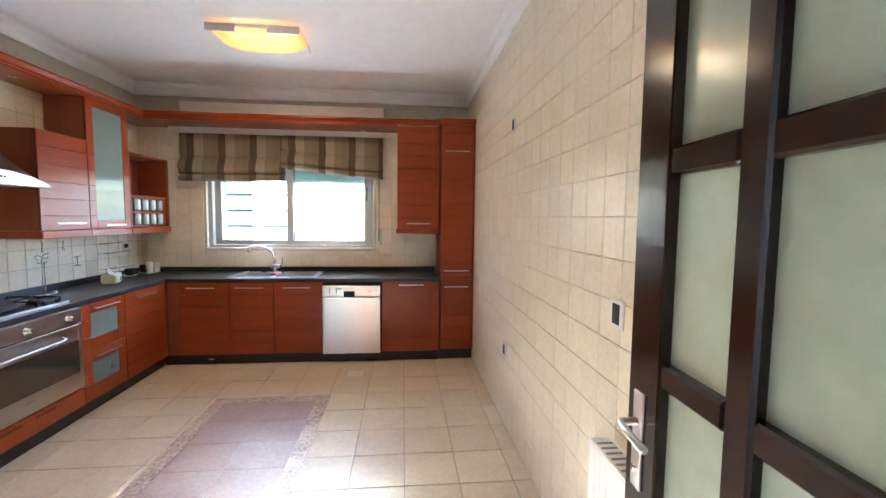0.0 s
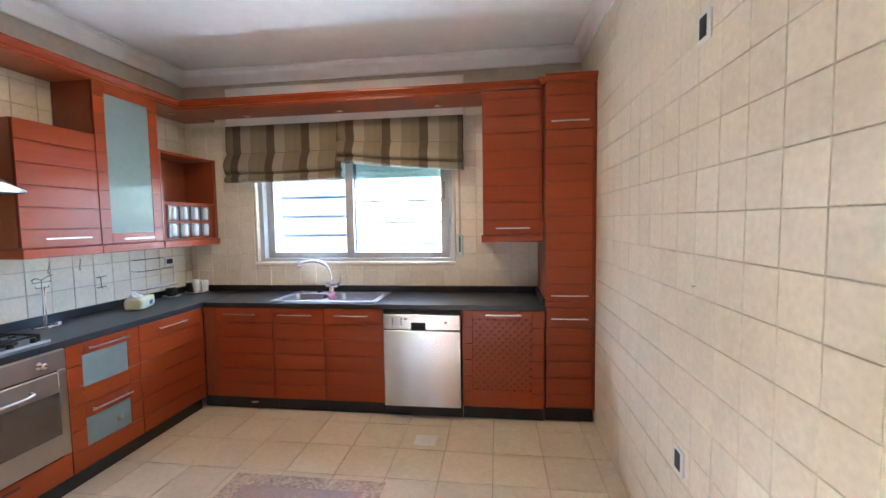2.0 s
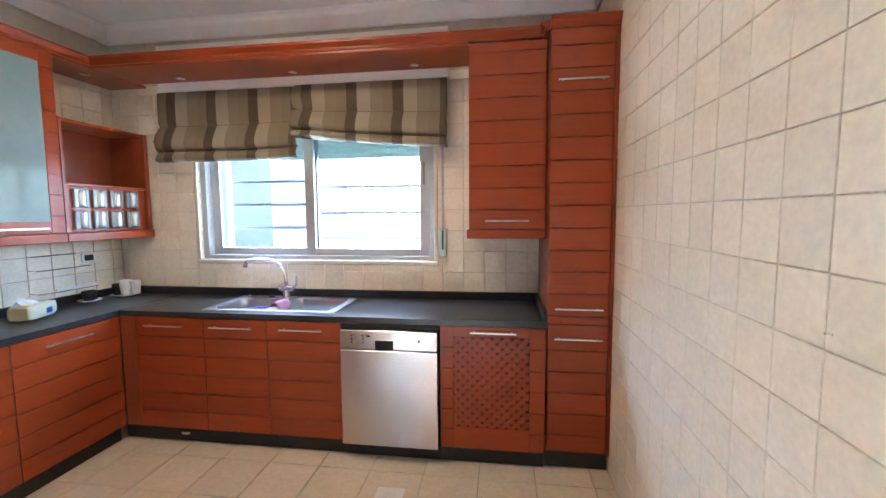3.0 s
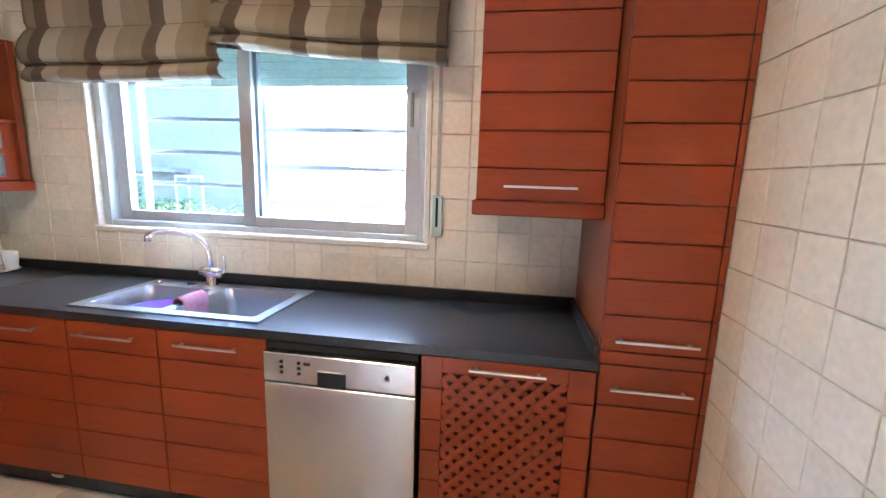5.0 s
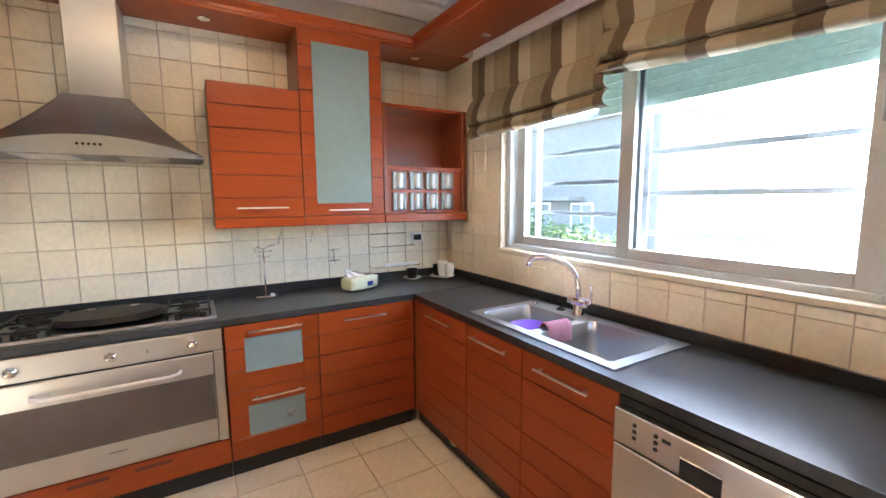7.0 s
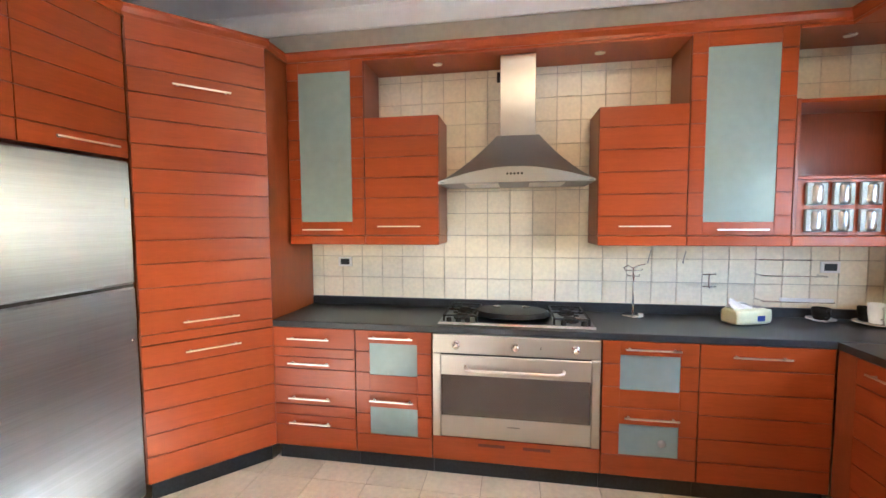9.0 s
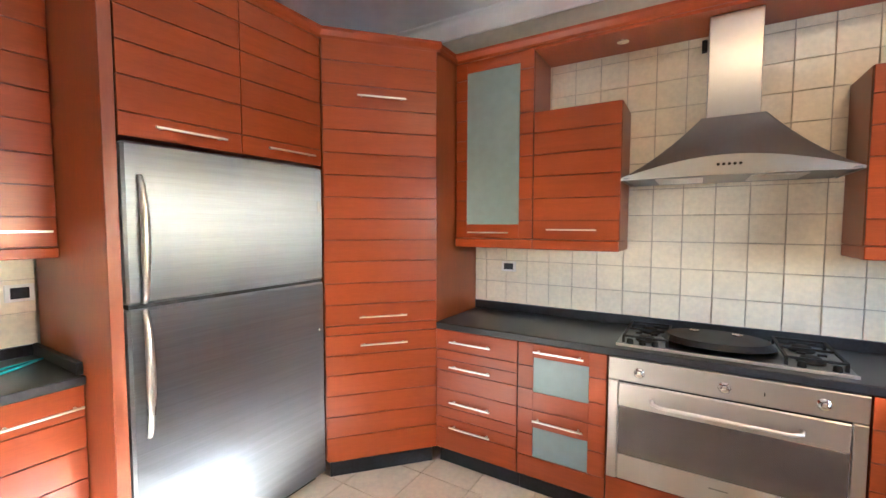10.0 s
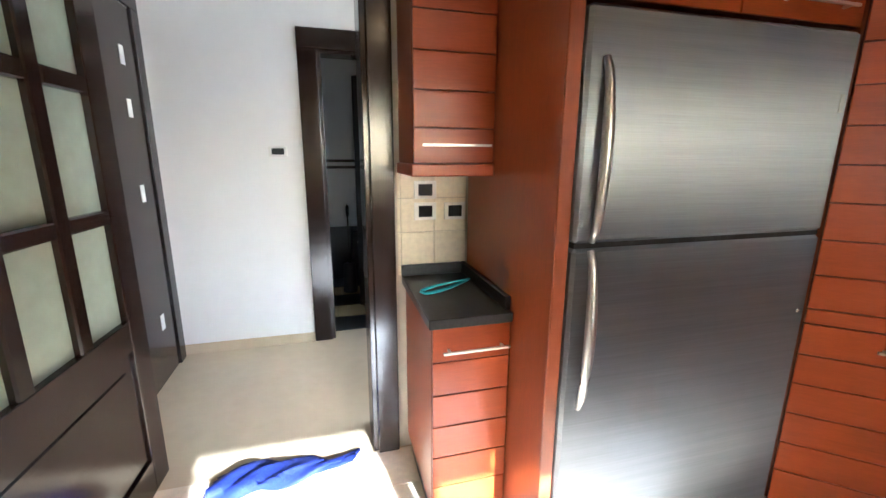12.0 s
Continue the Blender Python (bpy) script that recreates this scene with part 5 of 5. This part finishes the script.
def socket(name, m, label, w=0.105, h=0.07, group="wall sockets", ports=1):
    """A cover plate with dark insert, standing on the wall; its back lies in the frame's y = 0 plane."""
    s = thing(name, m, label, "socket" if "socket" in name else "light switch", group)
    block("plate", s, (-w / 2, -0.010, -h / 2), (w / 2, -0.0005, h / 2), PLASTIC, 0.004)
    ins = block("insert", s, (-w / 2 + 0.019, -0.0125, -h / 2 + 0.014), (w / 2 - 0.019, -0.0102, h / 2 - 0.014), BLACK, 0.001, "dark insert")
    block("rim", ins, (-w / 2 + 0.03, -0.0140, -h / 2 + 0.022), (w / 2 - 0.03, -0.0126, h / 2 - 0.022), BLACK, 0.001)


for y in (1.457, 4.535):
    socket("wall_socket", pose(XL, y, 1.20, 0, 0, 90), "white wall socket with dark insert on cream tiles")
for x, z in ((-0.579, 1.272), (-0.579, 1.178), (-0.715, 1.177)):
    socket("light_switch", pose(x, YB, z, 0, 0, 180), "white switch plate with dark insert on tiles", 0.10, 0.078, "switches by the doorway")
for y, z in ((1.271, 1.196), (2.712, 2.16), (2.836, 0.567)):
    socket("wall_socket", pose(XR, y, z, 0, 0, -90), "grey wall socket plate on the cream tiled wall", 0.085, 0.10)
socket("light_switch", pose(0.155, HALL_S, 1.44, 0, 0, 180), "white switch plate on the white hall wall", 0.12, 0.07, "hall switches")

# turquoise cord on the small worktop
pts = []
for i in range(72):
    a = 4 * math.pi * i / 72
    along, across = 0.118 * math.cos(a) + 0.012 * math.sin(a / 2), 0.020 * math.sin(a) * (1.1 + 0.7 * math.cos(a)) + 0.010 * math.sin(a / 2 + 0.6)
    pts.append((-0.62 + along - 0.45 * across, 0.20 + 0.55 * along + across, TOP + 0.0055 + 0.003 * (1 + math.sin(a / 2))))
solid("cord", tube(pts, 0.0042, TEAL, 8, True, "cord"), "turquoise looped cord lying on the small worktop", "cord")


def blue_cloth():
    """A floor cloth bunched at one end and trailing to the other."""
    v, f, nu, nv = [], [], 40, 12
    for i in range(nu + 1):
        u = i / nu
        cx, cy = 0.385 - 0.62 * u, 0.055 - 0.075 * u - 0.02 * math.sin(u * 6)
        wid = 0.035 + 0.085 * math.sin(math.pi * min(1, 0.22 + u * 0.95)) ** 0.8 * (1 - 0.55 * u) + 0.010 * math.sin(u * 13)
        for k in range(nv + 1):
            s = 2 * k / nv - 1
            hgt = (0.032 * (1 - u) + 0.010) * (1 - s * s) * (0.7 + 0.3 * math.sin(u * 26 + s * 5)) + 0.006
            v.append((cx + 0.02 * s + 0.008 * math.sin(k * 2 + u * 20), cy + wid * s + 0.012 * math.sin(u * 17 + k), max(0.004, hgt if abs(s) < 0.99 else 0.004)))
    f = [(i * (nv + 1) + k, (i + 1) * (nv + 1) + k, (i + 1) * (nv + 1) + k + 1, i * (nv + 1) + k + 1) for i in range(nu) for k in range(nv)]
    solid("floor_cloth", mesh_of("floor_cloth", v, f, BLUE, True), "crumpled blue cloth lying on the doorway floor", "cloth")


blue_cloth()


def floor_inlay():
    r = thing("tile_inlay", Matrix.Translation((-0.975, 2.55, 0)), "mauve tile carpet let into the floor with floral border", "floor inlay")
    w, l, b = 0.465, 0.87, 0.105
    for a, c in (((-w, -l), (w, -l + b)), ((-w, l - b), (w, l)), ((-w, -l + b), (-w + b, l - b)), ((w - b, -l + b), (w, l - b))):
        block("border_tile", r, (a[0] + 0.001, a[1] + 0.001, 0.0005), (c[0] - 0.001, c[1] - 0.001, 0.0035), RUGEDGE, 0.0008, "brown and cream floral border tile")
    du, dv = (2 * w - 2 * b) / 2, (2 * l - 2 * b) / 5
    for i in range(2):
        for k in range(5):
            x, y = -w + b + i * du, -l + b + k * dv
            block("tile", r, (x + 0.001, y + 0.001, 0.0005), (x + du - 0.001, y + dv - 0.001, 0.0035), RUG, 0.0008)


floor_inlay()
drain = thing("floor_drain", Matrix.Translation((-0.36, 3.905, 0)), "small square floor drain cover in a tile", "floor drain")
block("frame", drain, (-0.075, -0.07, 0.0003), (0.075, 0.07, 0.0025), PLASTIC, 0.001)
block("grid", drain, (-0.035, -0.035, 0.0026), (0.035, 0.035, 0.0036), SATIN, 0.0005)


def radiator():
    r = thing("radiator", Matrix.Translation((XR, 0.82, 0.0)), "white steel panel radiator behind the open door", "radiator")
    l = 0.42
    block("front_panel", r, (-0.105, -l, 0.17), (-0.092, l, 0.755), WHITE, 0.004)
    block("back_panel", r, (-0.045, -l, 0.17), (-0.032, l, 0.755), WHITE, 0.004)
    for s in (-l, l - 0.004):
        block("side_cover", r, (-0.0915, s, 0.17), (-0.0455, s + 0.004, 0.755), WHITE, 0.001)
    g = block("top_grille", r, (-0.105, -l, 0.756), (-0.032, l, 0.768), WHITE, 0.002)
    for i in range(26):
        block("grille_bar", g, (-0.095, -l + 0.02 + i * 0.031, 0.7682), (-0.042, -l + 0.03 + i * 0.031, 0.770), GREYPLASTIC, 0.0)
    for i in range(20):
        block("rib", r, (-0.108, -l + 0.025 + i * 0.0405, 0.19), (-0.1052, -l + 0.042 + i * 0.0405, 0.735), WHITE, 0.001)
    for y in (-0.3, 0.3):
        block("bracket", r, (-0.031, y, 0.5), (-0.001, y + 0.03, 0.56), WHITE, 0.001)


radiator()


def ceiling_lamp():
    x0, x1, y0, y1 = -1.34, -0.67, 3.17, 3.60
    cx, cy = (x0 + x1) / 2, (y0 + y1) / 2
    w, d = (x1 - x0) / 2, (y1 - y0) / 2
    l = thing("ceiling_lamp", Matrix.Translation((cx, cy, H)), "rectangular amber glass ceiling lamp, switched on", "ceiling lamp")
    block("back_plate", l, (-w + 0.06, -d + 0.06, -0.02), (w - 0.06, d - 0.06, -0.001), SATIN, 0.002)
    v, f, nu, nv = [], [], 16, 8
    for i in range(nu + 1):
        for k in range(nv + 1):
            u, s = 2 * i / nu - 1, 2 * k / nv - 1
            far = max(0.0, s)
            v.append((u * w * 0.97 * (1 - 0.16 * far ** 3), s * d * 0.97 * (1 - 0.22 * far * abs(u) ** 4), -0.040 - 0.070 * (1 - abs(u) ** 4) * (1 - abs(s) ** 2.5) - 0.004 * (1 - s)))
    f = [(i * (nv + 1) + k, (i + 1) * (nv + 1) + k, (i + 1) * (nv + 1) + k + 1, i * (nv + 1) + k + 1) for i in range(nu) for k in range(nv)]
    sh = part("shade", mesh_of("shade", v, f, LAMPGLASS, True), l, Matrix(), "amber glowing glass shade")
    sh.modifiers.new("thickness", "SOLIDIFY").thickness = 0.005
    block("edge_bar", l, (-w, -d - 0.008, -0.055), (w, -d + 0.008, -0.03), SATIN, 0.003, "satin metal edge bar")
    for a, b in ((-w, -w * 0.36), (w * 0.30, w)):
        block("clip", l, (a, -d - 0.012, -0.085), (b, -d + 0.010, -0.028), SATIN, 0.003, "satin metal clip")
        block("clip_edge", l, (a, -d - 0.0135, -0.050), (b, -d - 0.0125, -0.044), CHROME, 0.0, "bright edge of the clip")
    part("side_wire", tube([(w, -d, -0.045), (w + 0.006, -d * 0.2, -0.048), (w - 0.01, d * 0.8, -0.05), (w - 0.012, d * 0.8, -0.075)], 0.005, SATIN, 8), l, Matrix(), "satin metal side wire")
    for y, sgn in ((-d + 0.05, -1), (d - 0.09, 1)):
        block("arm", l, (-0.02, y - 0.012, -0.036), (0.02, y + 0.012, -0.0205), SATIN, 0.001)
    for q in (-0.45, 0.25):
        part("tube_lamp", tube([(-w * 0.62, q * d, -0.045), (w * 0.62, q * d, -0.045)], 0.013, LAMPCORE, 12), l, Matrix(), "glowing tube lamp")


ceiling_lamp()


# ---- the washroom beyond the hall ----
bands = solid("trim_tile_band", boxes([((-1.34, -3.049, z), (0.89, -3.04, z + 0.03)) for z in (1.27, 1.34)], TOE), kind="structure")
solid("washroom_dado", boxes([((-1.34, -3.049, 0), (0.89, -3.042, 0.62))], TOE), kind="structure")
solid("washroom_floor", boxes([((-1.34 + 0.3 * i, -3.04 + 0.3 * k, -0.0015), (-1.04 + 0.3 * i, -2.74 + 0.3 * k, 0.004)) for i in range(7) for k in range(5) if (i + k) % 2], TOE), kind="structure")
wd = thing("door_3", pose(BDX0 + 0.03, HALL_S - 0.16, 0, 0, 0, -49), "dark wooden washroom door standing open", "door", kind="structure")
block("leaf", wd, (0, 0, 0.01), (0.74, 0.04, 2.08), WENGE, 0.003)
part("handle", tube([(0.68, -0.002, 1.02), (0.68, -0.045, 1.02), (0.58, -0.05, 1.02)], 0.009, SATIN, 8), wd)
brush = thing("toilet_brush", Matrix.Translation((-0.34, -2.55, 0.004)), "black toilet brush in a dark holder", "toilet brush")
part("holder", lathe([(0, 0), (0.07, 0), (0.075, 0.02), (0.06, 0.30), (0.05, 0.31), (0, 0.31)], BLACK, 20), brush)
part("stick", tube([(0, 0, 0.31), (0, 0, 0.84)], 0.008, BLACK, 8), brush)
part("grip", lathe([(0, 0.80), (0.015, 0.81), (0.018, 0.90), (0, 0.93)], BLACK, 12), brush)
bin_ = thing("washroom_cabinet", Matrix.Translation((-0.6, -2.9, 0.004)), "low black washroom cabinet", "cabinet")
block("body", bin_, (-0.3, -0.13, 0), (0.22, 0.2, 0.62), BLACK, 0.006)
block("door", bin_, (-0.29, 0.201, 0.02), (0.21, 0.215, 0.60), BLACK, 0.004)
part("knob", lathe([(0.012, 0), (0.014, 0.02), (0, 0.022)], CHROME, 12), bin_, Matrix.Translation((0.15, 0.215, 0.5)) @ Matrix.Rotation(radians(-90), 4, "X"))

# ---- outside the window ----
solid("ground", boxes([((-300, 5.2, -1.3), (300, 600, -1.0))], GROUND), kind="structure")


def house(x0, x1, y, z1):
    h = thing("apartment_building", Matrix.Translation((x0, y, -1.0)), "pale rendered apartment building across the street", "building")
    w = x1 - x0
    block("wall", h, (0, 0, 0), (w, 8, z1 + 1), FACADE, 0.0)
    block("roof", h, (-0.2, -0.2, z1 + 1.001), (w + 0.2, 8.2, z1 + 1.25), FACADE, 0.02)
    rows = int((z1 + 1) // 2.9)
    for r in range(rows):
        for c in range(int(w // 2.4)):
            x, z = 0.7 + c * 2.4, 0.9 + r * 2.9
            win = block("window", h, (x, -0.03, z), (x + 1.2, -0.001, z + 1.4), WHITE, 0.01)
            block("pane", win, (x + 0.08, -0.04, z + 0.08), (x + 0.57, -0.031, z + 1.32), FARGLASS, 0.0)
            block("pane", win, (x + 0.63, -0.04, z + 0.08), (x + 1.12, -0.031, z + 1.32), FARGLASS, 0.0)
            block("sill", win, (x - 0.08, -0.12, z - 0.08), (x + 1.28, -0.001, z - 0.005), FACADE, 0.01)
        block("balcony", h, (w * 0.55, -0.9, 2.4 + r * 2.9), (w * 0.85, -0.002, 2.55 + r * 2.9), FACADE, 0.01)


house(-30.0, -8.6, 17.0, 4.6)


def hedge():
    rnd = random.Random(5)
    v, f = [], []
    for _ in range(15000):
        x = rnd.uniform(-15, -5.2)
        y = 10.5 + rnd.uniform(-0.7, 0.7)
        top = 0.9 + 0.22 * math.sin(x * 1.3) + 0.15 * math.sin(x * 3.7 + 1)
        z = -1 + (top + 1) * rnd.random() ** 0.6
        a, t, s = rnd.uniform(0, 6.28), rnd.uniform(-0.9, 0.9), rnd.uniform(0.04, 0.09)
        d = Vector((math.cos(a), math.sin(a), t)).normalized()
        e = d.cross(Vector((rnd.uniform(-1, 1), rnd.uniform(-1, 1), 1))).normalized()
        p = Vector((x, y, z))
        k = len(v)
        v += [p - d * s, p + e * s * 0.45, p + d * s, p - e * s * 0.45]
        f.append((k, k + 1, k + 2, k + 3))
    return solid("hedge", mesh_of("hedge", v, f, LEAF), "loose green garden hedge outside the window", "hedge", kind="stuff")


hedge()


# ---- tiles on walls and floor ----
def tile_mesh(du, dv, mat, h=0.007, c=0.0016):
    key = ("tile", round(du, 3), round(dv, 3), mat.name)
    if key not in CACHE:
        v = [(0, 0, 0), (du, 0, 0), (du, dv, 0), (0, dv, 0), (0, 0, h - c), (du, 0, h - c), (du, dv, h - c), (0, dv, h - c), (c, c, h), (du - c, c, h), (du - c, dv - c, h), (c, dv - c, h)]
        q = [(0, 1, 5, 4), (1, 2, 6, 5), (2, 3, 7, 6), (3, 0, 4, 7), (4, 5, 9, 8), (5, 6, 10, 9), (6, 7, 11, 10), (7, 4, 8, 11), (8, 9, 10, 11)]
        CACHE[key] = mesh_of("tile", v, q, mat)
    return CACHE[key]


def cut(rect, hole):
    u0, u1, v0, v1 = rect
    a0, a1, b0, b1 = hole
    if a0 >= u1 or a1 <= u0 or b0 >= v1 or b1 <= v0:
        return [rect]
    out = []
    if a0 > u0:
        out.append((u0, a0, v0, v1))
    if a1 < u1:
        out.append((a1, u1, v0, v1))
    m0, m1 = max(u0, a0), min(u1, a1)
    if b0 > v0:
        out.append((m0, m1, v0, b0))
    if b1 < v1:
        out.append((m0, m1, b1, v1))
    return out


def lay_tiles(parent, frame_m, u_range, v_range, u_at, v_at, pitch, gap, mat, holes=(), near=None, seed=1):
    """Tiles on a wall or floor in the frame's xy plane; those inside near (u0, u1, v0, v1) are pieces, the rest one part."""
    rnd = random.Random(seed)
    pu, pv = pitch
    rest_v, rest_f = [], []
    iu = range(math.floor((u_range[0] - u_at) / pu), math.ceil((u_range[1] - u_at) / pu))
    iv = range(math.floor((v_range[0] - v_at) / pv), math.ceil((v_range[1] - v_at) / pv))
    for i in iu:
        for k in iv:
            r = (max(u_range[0], u_at + i * pu + gap / 2), min(u_range[1], u_at + (i + 1) * pu - gap / 2), max(v_range[0], v_at + k * pv + gap / 2), min(v_range[1], v_at + (k + 1) * pv - gap / 2))
            rects = [r]
            for hole in holes:
                rects = [q for p in rects for q in cut(p, hole)]
            for u0, u1, v0, v1 in rects:
                if u1 - u0 < 0.012 or v1 - v0 < 0.012:
                    continue
                m = Matrix.Translation((u0, v0, -0.007 + rnd.uniform(-0.0004, 0.0004))) @ Euler((rnd.gauss(0, 0.0022), rnd.gauss(0, 0.0022), 0)).to_matrix().to_4x4()
                me = tile_mesh(u1 - u0, v1 - v0, mat)
                if near is None or (near[0] <= u0 and u1 <= near[1] and near[2] <= v0 and v1 <= near[3]):
                    part("tile", me, parent, frame_m @ m)
                else:
                    n0 = len(rest_v)
                    rest_v += [frame_m @ m @ q.co for q in me.vertices]
                    rest_f += [tuple(n0 + j for j in p.vertices) for p in me.polygons]
    if rest_f:
        tagged(part("tiling", mesh_of("tiling", rest_v, rest_f, mat), parent), kind="stuff")


EAST = Matrix(((0, 0, -1, XR), (-1, 0, 0, 0), (0, 1, 0, 0), (0, 0, 0, 1)))       # u = -y, v = z
WEST = Matrix(((0, 0, 1, XL), (1, 0, 0, 0), (0, 1, 0, 0), (0, 0, 0, 1)))         # u = y, v = z
NORTH = Matrix(((1, 0, 0, 0), (0, 0, -1, YF), (0, 1, 0, 0), (0, 0, 0, 1)))       # u = x, v = z
SOUTH = Matrix(((-1, 0, 0, 0), (0, 0, 1, YB), (0, 1, 0, 0), (0, 0, 0, 1)))       # u = -x, v = z
T, J = (0.15, 0.15), 0.0032
lay_tiles(wall_east, EAST, (-YF, 0.2), (0.0, 2.825), -2.458, 1.535, T, J, TILE, near=(-4.3, -1.2, 0.6, 2.15), seed=2)
lay_tiles(wall_west, WEST, (1.2, YF), (0.89, 2.50), 2.485, 1.54, T, 0.0042, TILE, near=(1.2, YF, 0.9, 2.5), seed=3)
lay_tiles(wall_north, NORTH, (XL, 0.5), (0.89, 2.50), -0.036, 1.535, T, J, TILE, holes=[(WX0 - 0.028, WX1 + 0.028, WZ0 - 0.03, 2.9)], near=(XL, 0.5, 0.9, 2.5), seed=4)
lay_tiles(wall_south, SOUTH, (0.455, 0.77), (0.89, 1.39), 0.62, 1.235, T, J, TILE, seed=5)
solid("wall_north_upper", boxes([((XL, YF, 2.501), (XR, YF + 0.006, 2.84))], PLASTER), kind="structure")
solid("wall_west_upper", boxes([((XL - 0.006, YB, 2.501), (XL, YF, 2.84))], PLASTER), kind="structure")
lay_tiles(floor, Matrix(), (XL, XR), (YB, YF), 0.108, 2.165, (0.318, 0.325), 0.005, FLOOR_TILE, seed=6)
